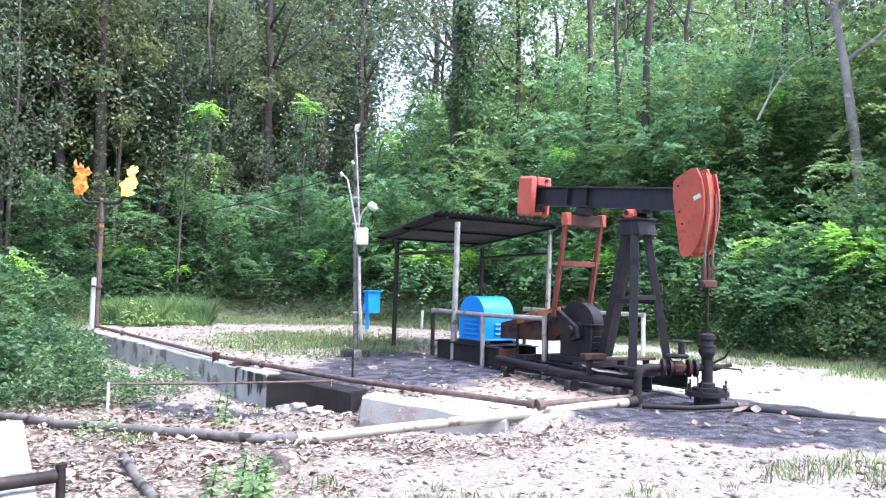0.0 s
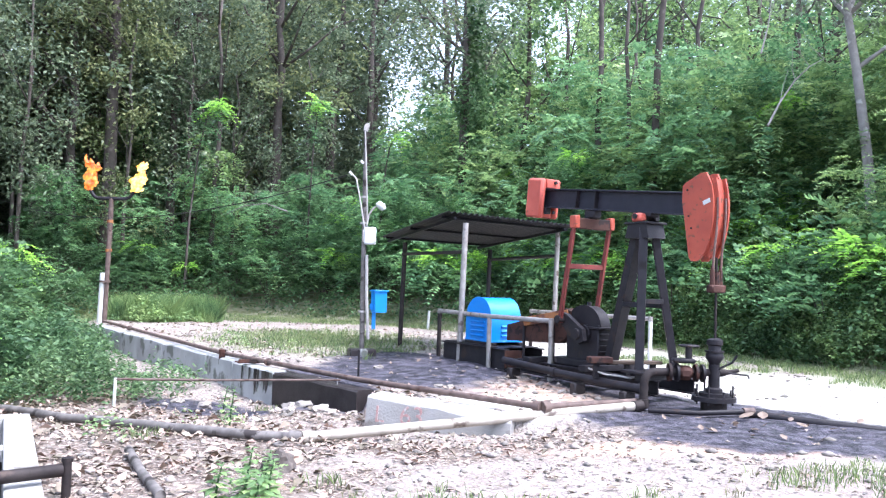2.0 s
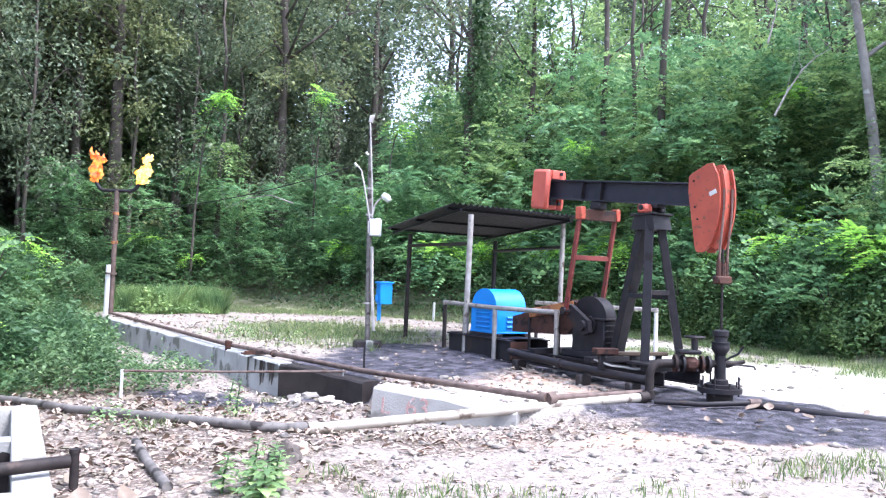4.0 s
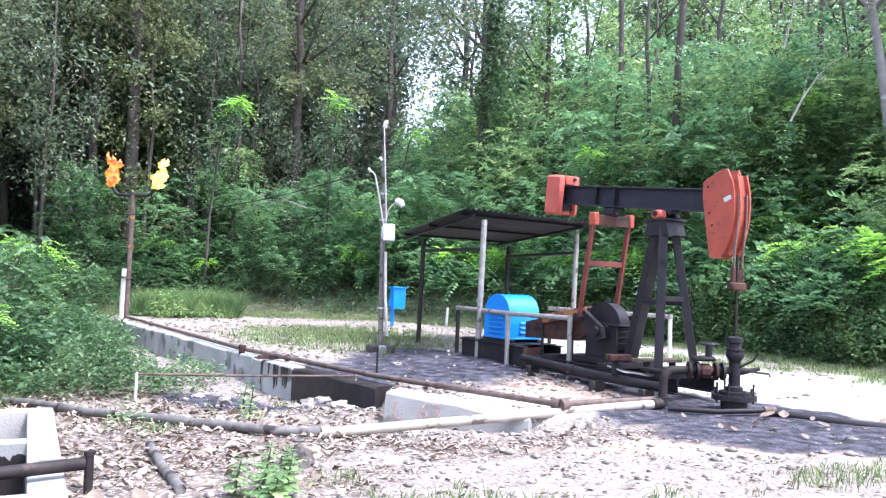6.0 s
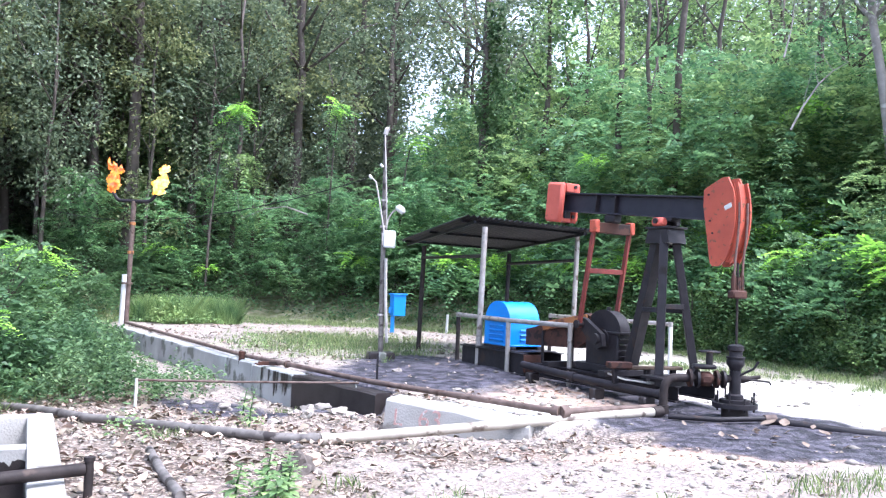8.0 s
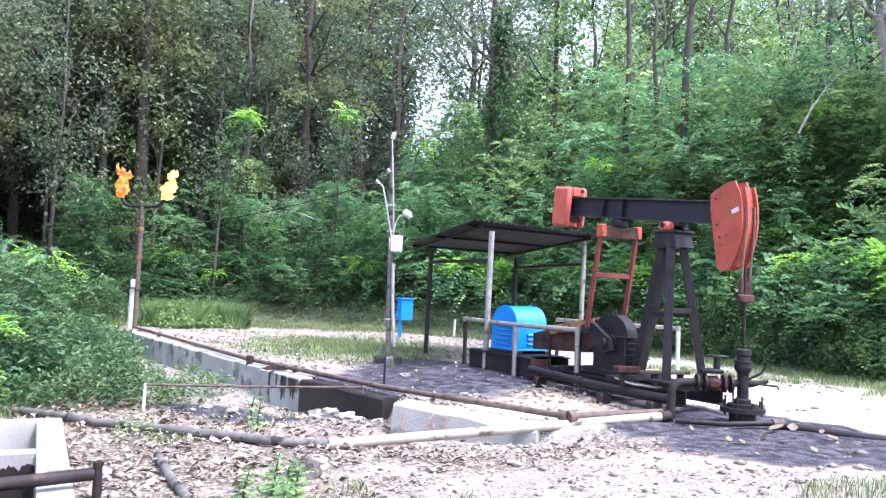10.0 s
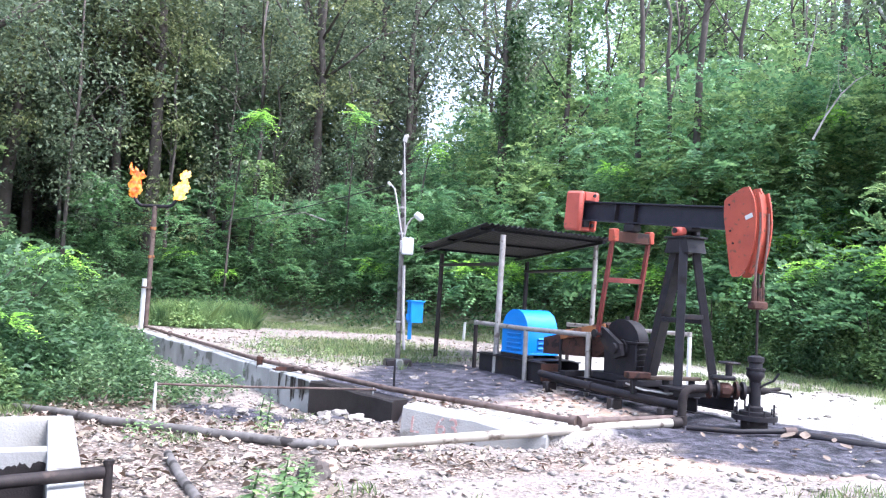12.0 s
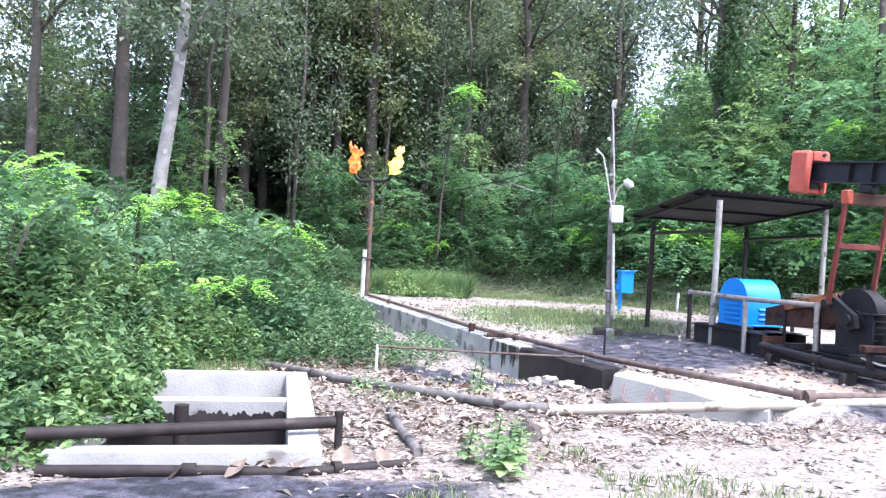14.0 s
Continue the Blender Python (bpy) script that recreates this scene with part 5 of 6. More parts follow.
for i, (x, y, s) in enumerate([(-13.6, 33, 0.9), (-16.4, 30, 0.95), (-11.6, 35, 0.9), (-9.9, 36, 0.85), (-19.5, 29, 0.9), (-22.5, 26, 0.85), (-24.5, 30, 1.0), (-6.9, 37.5, 0.8), (-18.8, 34, 1.0), (-14.9, 38, 1.0), (-27, 27, 0.9)]):
    tree(x, y, SLIM[i % 3], CROWNS[i % 5], s, 0.7 * i, "teak tree with drooping olive-green leaves", width=0.8)
# slim straight tree, pale leaning tree on either side
tree(3.06, 36, SLIM[0], SMALLCROWN[0], 1.3, 0.4, "slim straight tree with a pale trunk among shrubs")
pale_r = trunk_mesh("trunk", 12, 0.18, 71, (-1.2, 0.3), fork=0.62, limbs=4, mat=M["palebark"])
plant("tree", Matrix.Translation((12.0, 22.5, gz(12.0, 22.5))), [("trunk", pale_r), ("crown", HIGH[1])], "leaning forked tree with pale lichen-grey bark", "tree", "trees on the bank")
pale_l = trunk_mesh("trunk", 13, 0.24, 72, (1.5, 0.0), limbs=4, mat=M["palebark"])
plant("tree", Matrix.Translation((-15.75, 20.0, gz(-15.75, 20.0))), [("trunk", pale_l), ("crown", HIGH[2])], "leaning tree with pale bark above the thicket", "tree", "trees on the bank")
# vine-clad tree
rngv = np.random.default_rng(9)
nv = 8000
zv = rngv.uniform(0, 11.5, nv)
av = rngv.uniform(0, 6.28, nv)
rv_ = (0.42 + 0.5 * np.exp(-((zv - 5.0) / 3.2) ** 2) * (0.7 + 0.5 * np.sin(zv * 1.9))) * np.sqrt(rngv.uniform(0.2, 1, nv))
vv_, vf_ = leaf_arrays(rngv, np.c_[rv_ * np.cos(av) + 0.34, rv_ * np.sin(av) + 0.1, zv], 0.15, 0.12, droop=0.7)
plant("tree", Matrix.Translation((0.35, 33, gz(0.35, 33))), [("trunk", TRUNKS[2]), ("vine", rows_mesh("vine", vv_, vf_, M["shrub"])), ("crown", HIGH[1])], "tall tree wrapped in a green climbing vine", "tree", "trees on the bank")

# the wood behind
spots = []
for _ in range(4000):
    a = vr.uniform(-0.85, 0.75)
    d = vr.uniform(30, 62)
    x, y = d * math.sin(a), d * math.cos(a)
    b = float(bank_distance(np.array([x]), np.array([y]))[0])
    if b < 7 or any((x - p) ** 2 + (y - q) ** 2 < 9.0 for p, q in spots):
        continue
    if abs(x / y + 0.045) < 0.03 and y > 30:
        continue
    spots.append((x, y))
    if len(spots) > 92:
        break
for _ in range(4000):
    a, d = vr.uniform(-0.85, -0.1), vr.uniform(36, 60)
    x, y = d * math.sin(a), d * math.cos(a)
    if float(bank_distance(np.array([x]), np.array([y]))[0]) < 8 or any((x - p) ** 2 + (y - q) ** 2 < 5.0 for p, q in spots):
        continue
    spots.append((x, y))
    if len(spots) > 124:
        break
for i, (x, y) in enumerate(spots):
    if x / y < -0.72 and i % 3:
        continue
    if -0.19 < x / y < 0.17 and i % 3 or -0.10 < x / y < 0.02:
        continue                                # the wood is thin here and the sky shows through
    # further right, crowns take the leaf colour with sunlight in it
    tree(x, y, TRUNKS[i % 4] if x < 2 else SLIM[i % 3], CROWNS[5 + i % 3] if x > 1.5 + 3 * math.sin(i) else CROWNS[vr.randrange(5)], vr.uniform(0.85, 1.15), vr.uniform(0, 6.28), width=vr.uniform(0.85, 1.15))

# small feathery trees and shrubs on the bank
FERN = [shrub_mesh("foliage", 100 + s, 1.25, 2.0, 76, M["frond"], 0.78, 0.35, 6) for s in range(4)]
FERNB = [shrub_mesh("foliage", 110 + s, 1.1, 1.7, 70, M["shrub"], 0.62, 0.3, 6) for s in range(2)]
SHADED = [shrub_mesh("foliage", 130 + s, 1.2, 1.8, 84, M["deep"], 0.6, 0.3, 6) for s in range(3)]
LIME = [shrub_mesh("foliage", 120 + s, 0.75, 0.7, 26, M["lime"], 0.75, 0.25) for s in range(2)]
STEMS = stems_mesh("stem", 5, 0.9, 1.5, 7, M["bark"])
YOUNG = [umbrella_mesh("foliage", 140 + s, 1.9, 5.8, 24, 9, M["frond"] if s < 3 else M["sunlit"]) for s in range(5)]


SHRUBS = []


def shrub(x, y, data, scale, label, dz=0.0, up=1.0):
    m = Matrix.Translation((x, y, gz(x, y) + dz)) @ Matrix.Rotation(vr.uniform(0, 6.28), 4, "Z") @ Matrix.Diagonal((scale, scale, scale * up, 1))
    SHRUBS.append((math.hypot(x, y), m, data, label))


def set_shrubs(limit):
    """The nearest shrubs stand as things of their own; those behind them are one thicket for each kind of leaf."""
    SHRUBS.sort(key=lambda s: s[0])
    for _, m, data, label in SHRUBS[:limit]:
        plant("shrub", m, [("foliage", data)] + ([] if label.startswith("young") else [("stem", STEMS)]), label, "shrub", "shrubs on the bank")
    kinds = {}
    for _, m, data, label in SHRUBS[limit:]:
        v = np.empty(len(data.vertices) * 3, np.float32)
        data.vertices.foreach_get("co", v)
        f = np.empty(len(data.loops), np.int32)
        data.loops.foreach_get("vertex_index", f)
        mm = np.array(m)
        kinds.setdefault(data.materials[0].name, []).append((v.reshape(-1, 3) @ mm[:3, :3].T + mm[:3, 3], f.reshape(-1, 4)))
    for nm, items in kinds.items():
        stuff("far_shrubs", *join_arrays(items), bpy.data.materials[nm], "feathery shrubs massed high on the bank", "shrubs")


def along_edge(t):
    """A point of the far and side edges of the clearing, from the tank round to the right."""
    pts = EDGE[1:13]
    k = t * (len(pts) - 1)
    i = min(int(k), len(pts) - 2)
    return Vector(pts[i]).lerp(Vector(pts[i + 1]), k - i), Vector(pts[i + 1]) - Vector(pts[i])


count = 0
for _ in range(410):
    t = vr.random()
    p, d = along_edge(t)
    nrm = Vector((-d.y, d.x)).normalized()
    off = 0.9 + 17 * vr.random() ** 1.3
    q = p + nrm * off
    if bank_distance(np.array([q.x]), np.array([q.y]))[0] < 0.7:
        continue
    near = math.hypot(q.x, q.y)
    sc = vr.uniform(0.7, 1.25) * (0.75 if near < 15 else 1.0)
    # left-hand shrubs mostly take the leaf colour with shade painted in
    shrub(q.x, q.y, (SHADED[vr.randrange(3)] if q.x < -5 and vr.random() < 0.95 else FERN[vr.randrange(4)]) if vr.random() < 0.68 else FERNB[vr.randrange(2)], sc, "feathery green shrub on the overgrown bank", up=vr.uniform(0.8, 1.3))
    if vr.random() < (0.16 if q.x < -5 else 0.42) and off > 1.2:
        shrub(q.x + vr.uniform(-0.5, 0.5), q.y - 0.5, LIME[vr.randrange(2)], sc * vr.uniform(0.6, 1.0), "young shrub with lime-green new leaves", dz=1.5 * sc)
for k in range(185):
    p, d = along_edge(vr.uniform(0.16, 1.0) if k < 110 else vr.uniform(0.72, 1.0))
    nrm = Vector((-d.y, d.x)).normalized()
    q = p + nrm * vr.uniform(2.5, 17)
    if bank_distance(np.array([q.x]), np.array([q.y]))[0] < 2:
        continue
    if q.x < -7 and q.y < 24 or any(abs(q.x / q.y - a) < w and q.y < far for a, w, far in ((0.53, 0.11, 25), (0.01, 0.06, 33), (-0.223, 0.05, 38), (0.085, 0.04, 36), (-0.165, 0.03, 44))):
        continue
    sc = vr.uniform(0.75, 1.35)
    plant("small_tree", Matrix.Translation((q.x, q.y, gz(q.x, q.y))) @ Matrix.Rotation(vr.uniform(0, 6.28), 4, "Z") @ Matrix.Diagonal((sc, sc, sc * vr.uniform(0.9, 1.3), 1)),
          [("foliage", YOUNG[vr.randrange(5)]), ("trunk", SLIM[vr.randrange(3)]) if vr.random() < 0.15 else ("stem", STEMS)], "small feathery-leaved tree growing on the bank", "tree", "small trees on the bank")


# bright feathery growth in layers up the bank behind the pumping unit
rb = random.Random(207)
placed = 0
while placed < 70:
    a, d = rb.uniform(0.03, 0.60), rb.uniform(22.5, 37)
    x, y = d * math.sin(a), d * math.cos(a)
    if float(bank_distance(np.array([x]), np.array([y]))[0]) < 1.2:
        continue
    placed += 1
    sc = rb.uniform(0.4, 0.6) if 0.44 < a < 0.56 and d < 26 else rb.uniform(0.7, 1.3)
    plant("small_tree", Matrix.Translation((x, y, gz(x, y))) @ Matrix.Rotation(rb.uniform(0, 6.28), 4, "Z") @ Matrix.Diagonal((sc, sc, sc * rb.uniform(0.7, 1.15), 1)),
          [("foliage", YOUNG[rb.choice((0, 1, 3, 4, 3, 4))]), ("stem", STEMS)], "small feathery-leaved tree growing on the bank", "tree", "small trees on the bank")
    if placed % 3 == 0:
        shrub(x + 0.4, y - 1.0, LIME[placed % 2], rb.uniform(0.45, 0.8), "young shrub with lime-green new leaves", rb.uniform(1.5, 4.5) * sc)

for k in range(46):
    if k < 34:
        x, y, sc = rb.uniform(-17, 0.5), rb.uniform(30.5, 36), rb.uniform(0.5, 0.85)
    else:
        a, d = rb.uniform(0.47, 0.62), rb.uniform(20.5, 27)
        x, y, sc = d * math.sin(a), d * math.cos(a), rb.uniform(0.45, 0.7)
    if float(bank_distance(np.array([x]), np.array([y]))[0]) < 0.9:
        continue
    plant("small_tree", Matrix.Translation((x, y, gz(x, y))) @ Matrix.Rotation(rb.uniform(0, 6.28), 4, "Z") @ Matrix.Diagonal((sc * 1.15, sc * 1.15, sc, 1)),
          [("foliage", YOUNG[rb.choice((0, 1, 2)) if k < 34 else rb.choice((3, 4))]), ("stem", STEMS)], "small feathery-leaved tree growing on the bank", "tree", "small trees on the bank")

# slender saplings whose tips arch over in lime-green sprays
def sapling(x, y, tip, seed, n=34, length=0.75):
    o = Vector((x, y, gz(x, y)))
    ob = thing("sapling", Matrix.Translation(o), "slender sapling arching over, lime-green leaves at its tip", "tree")
    e = Vector(tip) - o
    way = [Vector((0, 0, -0.2)), Vector((e.x * 0.08, e.y * 0.1, e.z * 0.4)), Vector((e.x * 0.3, e.y * 0.3, e.z * 0.8)), Vector((e.x * 0.62, e.y * 0.6, e.z * 1.0)), e]
    part("stem", tube(BM(), bend(way, 0.5), [0.05 * (1 - 0.8 * k / 19) for k in range(20)], 7), M["bark"], ob)
    r = np.random.default_rng(seed)
    for nm, lo, hi, m, mt in (("lime_spray", 0.86, 1.02, n, "lime"), ("spray", 0.35, 0.86, n * 2, "frond")):
        t = r.uniform(lo, hi, m)
        pts = np.array([way[min(3, int(k * 4))].lerp(way[min(4, int(k * 4) + 1)], k * 4 - min(3, int(k * 4))) for k in t]) + r.normal(0, 0.12, (m, 3))
        az = r.uniform(0, 6.28, m)
        v, f = frond_arrays(r, pts, np.c_[np.cos(az), np.sin(az), r.normal(0.1, 0.3, m)], length * r.uniform(0.5, 1.2, m), 7, 0.2, r.uniform(0.3, 0.9, (m, 1)))
        c = tagged(new(nm, rows_mesh(nm, v, f, M[mt])), kind="stuff")
        c.parent = ob


sapling(-10.6, 31.9, (-9.1, 31.0, 8.25), 301)
sapling(-5.9, 32.6, (-5.3, 31.6, 8.5), 302, 20, 0.7)
sapling(-2.9, 31.5, (-2.2, 31.0, 7.2), 303, 16, 0.7)
sapling(-9.4, 8.2, (-8.6, 8.4, 2.55), 304, 14, 0.4)
sapling(-9.4, 11.6, (-8.7, 10.8, 2.15), 305, 14, 0.4)

# lime-leaved growth on the bank behind the pumping unit
for k in range(44):
    p, d = along_edge(vr.uniform(0.68, 0.98))
    q = p + Vector((-d.y, d.x)).normalized() * vr.uniform(1.0, 7.0)
    shrub(q.x, q.y, LIME[k % 2], vr.uniform(0.5, 0.95), "young shrub with lime-green new leaves", vr.uniform(0.9, 2.1))
# lime-leaved growth behind the tank
for x, y, s, dz in ((-8.6, 8.9, 0.42, 1.9), (-8.0, 8.3, 0.36, 1.5), (-7.4, 10.9, 0.45, 0.9), (-7.6, 12.2, 0.5, 0.9)):
    shrub(x, y, LIME[0], s, "young shrub with lime-green new leaves", dz)
for x, y, s in ((-9.6, 10.8, 1.0), (-8.8, 12.0, 0.8)):
    shrub(x, y, FERNB[1], s, "feathery shrub crowding the tank", 0.3, 1.1)


# ---- ground cover: creepers, weeds, grass, litter ----
def stuff(name, v, f, mat, label, category):
    return tagged(new(name, rows_mesh(name, v, f, mat)), label, category, kind="stuff")


g = np.random.default_rng(77)
set_shrubs(285)


def scatter(n, x0, x1, y0, y1, keep):
    x, y = g.uniform(x0, x1, n), g.uniform(y0, y1, n)
    k = keep(x, y)
    return x[k], y[k]


# creeping leaf cover of the bank
x, y = scatter(420000, -28, 20, 3, 48, lambda x, y: (bank_distance(x, y) > g.uniform(0.0, 0.35, len(x))) & (bank_distance(x, y) < 17) & (y > 4) & (np.hypot(x, y) > 5))
hump = 0.55 + 0.75 * np.clip(wave(x, y, 0.9, 4.0) + 0.5 * wave(x, y, 2.2, 1.0) + 0.35, 0, 2)
hump = hump * (0.25 + 0.75 * smooth(0.0, 0.8, bank_distance(x, y)))
z = ground_z(x, y) + hump * (1 - 0.45 * g.uniform(0, 1, len(x)) ** 2)
v, f = leaf_arrays(g, np.c_[x, y, z], 0.135, 0.095, droop=0.25)
# leaves on the left get the darker colour in place of tree shade
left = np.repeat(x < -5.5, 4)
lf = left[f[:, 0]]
stuff("undergrowth", v, f[lf], M["deep"], "undergrowth on the left, leaves coloured darker for the shade of the wood", "undergrowth")
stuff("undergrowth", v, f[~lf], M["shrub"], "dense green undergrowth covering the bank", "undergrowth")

# the leafy front of the bank behind the pumping unit, dense to the ground
x, y = scatter(420000, 0.5, 14, 9.5, 27, lambda x, y: (bank_distance(x, y) > 0.05 + 0.25 * wave(x, y, 1.6, 2.0)) & (bank_distance(x, y) < 1.5))
b = np.clip(bank_distance(x, y), 0, 2)
top = np.clip(0.35 + 0.9 * b + 0.25 * wave(x, y, 2.6, 5.0), 0.15, 1.6)
v, f = leaf_arrays(g, np.c_[x, y, ground_z(x, y) + top * g.uniform(0.05, 1, len(x)) ** 0.7], 0.10, 0.07, droop=0.35)
stuff("hedge", v, f, M["thicket"], "dense leafy front of the bank", "undergrowth")

# low leaves of the wood behind, dense down to the ground
x, y = scatter(240000, -48, 34, 22, 66, lambda x, y: (bank_distance(x, y) > 12) & (np.hypot(x, y) < 66) & (np.abs(np.arctan2(x, y) + 0.05) < 0.95))
top = (1 + 0.9 * smooth(0, -9, x)) * (2.2 + 2.4 * np.clip(wave(x, y, 0.45, 7.0) + 0.5 * wave(x, y, 1.1, 2.0) + 0.4, 0, 1.8))
v, f = leaf_arrays(g, np.c_[x, y, ground_z(x, y) + top * g.uniform(0, 1, len(x)) ** 0.8], 0.34, 0.20, droop=0.3)
stuff("understorey", v, f, M["teak"], "dark low foliage filling the wood", "understorey")

# the far side of the wood: leaves massed to the tree tops, with ragged gaps to the sky
na = 330000
aa, dd, hh = g.uniform(-0.98, 0.85, na), g.uniform(50, 68, na), g.uniform(0, 21, na)
x, y = dd * np.sin(aa), dd * np.cos(aa)
gaps = 0.55 * wave(aa * 30, hh * 0.55, 1.0, 3.0) + 0.45 * wave(aa * 75, hh * 1.3, 1.0, 1.0) + 0.25 * wave(aa * 190, hh * 3.0, 1.0, 6.0)
open_sky = np.max([ellipse(aa, hh, -0.045, 8.6, 0.05, 4.2), ellipse(aa, hh, -0.53, 12.5, 0.07, 3.5), ellipse(aa, hh, -0.76, 9.5, 0.17, 6.5), ellipse(aa, hh, 0.12, 12, 0.03, 3.0), ellipse(aa, hh, 0.02, 14.0, 0.05, 2.5), ellipse(aa, hh, 0.42, 15.5, 0.05, 2.0)], axis=0)
k = gaps + 0.5 - 0.028 * hh - 1.25 * smooth(-0.3, 0.5, open_sky) > g.uniform(-0.22, 0.12, na)
v, f = leaf_arrays(g, np.c_[x, y, ground_z(x, y) + hh][k], 0.42, 0.27, droop=0.3)
stuff("far_canopy", v, f, M["teak"], "leaf canopy at the far side of the wood, sky showing through", "canopy")

# grey-green weeds by the wall and round the tank
def weed_patch(n, spots, h, leaf, mat, name, label):
    xs, ys, zs = [], [], []
    for cx, cy, r, hh in spots:
        m = int(n * r * r * hh)
        a, q = g.uniform(0, 6.28, m), r * np.sqrt(g.uniform(0, 1, m))
        px, py = cx + q * np.cos(a), cy + q * np.sin(a)
        top = hh * h * np.sqrt(np.clip(1.02 - (q / r) ** 2, 0.03, 1)) * (0.75 + 0.5 * wave(px, py, 4.0, 2.0))
        xs.append(px), ys.append(py), zs.append(ground_z(px, py) + np.clip(top, 0.03, 9) * g.uniform(0.1, 1, m) ** 0.55)
    x, y, z = map(np.concatenate, (xs, ys, zs))
    v, f = leaf_arrays(g, np.c_[x, y, z], leaf, leaf * 0.5, droop=0.1)
    return stuff(name, v, f, mat, label, "weeds")


weed_patch(1900, [(-5.8, 13.0, 0.85, 1.3), (-5.0, 14.3, 0.5, 0.85), (-5.2, 12.2, 0.5, 0.95), (-5.75, 11.9, 0.6, 1.05), (-4.8, 12.4, 0.4, 0.8), (-4.75, 13.2, 0.5, 0.5), (-6.3, 12.0, 0.5, 0.6), (-5.4, 15.6, 0.4, 0.5), (-4.6, 14.6, 0.3, 0.55)], 1.0, 0.085, M["weed"], "weeds", "grey-green weeds along the foot of the wall")
weed_patch(1700, [(-6.9, 13.6, 1.2, 1.4), (-8.4, 16.6, 1.3, 1.1), (-10.3, 20.5, 1.5, 1.3), (-7.1, 11.6, 0.8, 0.8), (-7.9, 12.6, 1.2, 1.7)], 1.0, 0.12, M["deep"], "wall_growth", "green growth crowding the end of the wall, leaves coloured darker for shade")
weed_patch(2600, [(-6.3, 6.9, 0.9, 1.15), (-5.55, 6.0, 0.75, 0.85), (-5.0, 5.0, 0.55, 0.55), (-7.4, 7.6, 1.3, 1.9), (-5.9, 5.2, 0.9, 1.0), (-7.2, 8.2, 1.2, 1.3), (-6.0, 4.0, 1.0, 0.9), (-8.0, 6.0, 1.4, 1.7), (-8.6, 9.2, 1.5, 1.5), (-7.6, 10.8, 1.1, 1.1), (-4.95, 5.75, 0.5, 0.75), (-4.75, 4.75, 0.45, 0.5)], 1.0, 0.10, M["thicket"], "thicket", "leafy green thicket beside the tank")


def grass_patch(n, keep, box4, h, name, label, mat):
    x, y = scatter(n, *box4, keep)
    m = len(x)
    z = ground_z(x, y)
    hh = h * g.uniform(0.4, 1.2, m)
    az = g.uniform(0, 6.28, m)
    w = np.c_[np.cos(az), np.sin(az), np.zeros(m)] * 0.0045
    tipx, tipy = g.normal(0, 0.35, m) * hh, g.normal(0, 0.35, m) * hh
    base = np.c_[x, y, z - 0.01]
    mid = base + np.c_[tipx * 0.35, tipy * 0.35, hh * 0.6]
    tip = base + np.c_[tipx, tipy, hh]
    v = np.stack([base - w, base + w, mid + w * 0.8, tip, mid - w * 0.8], 1).reshape(-1, 3)
    f = np.arange(m)[:, None] * 5 + np.array([[0, 1, 2, 3, 4]])
    return stuff(name, v, f, mat, label, "grass")


def meadow(x, y):
    r = 0.22 * wave(x, y, 2.1, 3.0) + 0.3 * wave(x, y, 4.3, 1.0)
    e = np.max([ellipse(x, y, -3.2, 20.5, 3.2, 4.5, 0.3), ellipse(x, y, 5.0, 17.6, 2.6, 1.0, -0.85), ellipse(x, y, 8.3, 14.0, 2.2, 0.9, -0.7), ellipse(x, y, -6.5, 28.5, 5, 1.2)], axis=0)
    b = bank_distance(x, y)
    return ((e + 1.6 * r > 0.35) | (b > -0.9 + r)) & (b < 1.0)


grass_patch(130000, meadow, (-13, 13, 9, 31), 0.15, "grass", "short patchy grass at the edge of the clearing", M["grass"])
rt = random.Random(61)
tufts = []
for cx, cy, spread, count in ((3.6, 7.1, 1.0, 9), (4.3, 7.5, 0.8, 5), (2.6, 6.7, 0.8, 5), (0.0, 6.25, 0.8, 8), (0.9, 6.0, 0.5, 7), (-0.9, 6.6, 0.4, 6), (-3.3, 8.9, 0.3, 8), (-2.6, 11.6, 0.4, 6), (0.3, 5.3, 0.5, 8), (-1.6, 5.2, 0.4, 6)):
    tufts += [(rt.gauss(cx, spread * 0.5), rt.gauss(cy, spread * 0.4), rt.uniform(0.05, 0.13)) for _ in range(count)]
grass_patch(90000, lambda x, y: np.max([ellipse(x, y, a, b, c, c) for a, b, c in tufts], axis=0) > g.uniform(0, 0.9, len(x)), (-4, 6.5, 4.4, 12.5), 0.075, "grass_tufts", "half-dry tufts of grass in the gravel", M["drygrass"])
grass_patch(60000, lambda x, y: np.max([ellipse(x, y, -9.6, 26.6, 1.0, 0.8), ellipse(x, y, -8.5, 27.2, 0.9, 0.6), ellipse(x, y, -10.6, 26.6, 0.7, 0.7)], axis=0) > g.uniform(0.0, 0.8, len(x)), (-11.5, -7.4, 25.6, 28), 0.85, "tall_blades", "tall fresh green grass standing behind the flare", M["sunlit"])
weed_patch(2600, [(-6.3, 6.9, 0.9, 1.15), (-5.55, 6.0, 0.75, 0.85), (-5.0, 5.0, 0.55, 0.55), (-7.4, 7.6, 1.3, 1.9), (-5.9, 5.2, 0.9, 1.0), (-7.2, 8.2, 1.2, 1.3), (-6.0, 4.0, 1.0, 0.9), (-8.0, 6.0, 1.4, 1.7), (-8.6, 9.2, 1.5, 1.5), (-7.6, 10.8, 1.1, 1.1), (-4.95, 5.75, 0.5, 0.75), (-4.75, 4.75, 0.45, 0.5)], 1.0, 0.10, M["thicket"], "thicket", "leafy green thicket beside the tank")


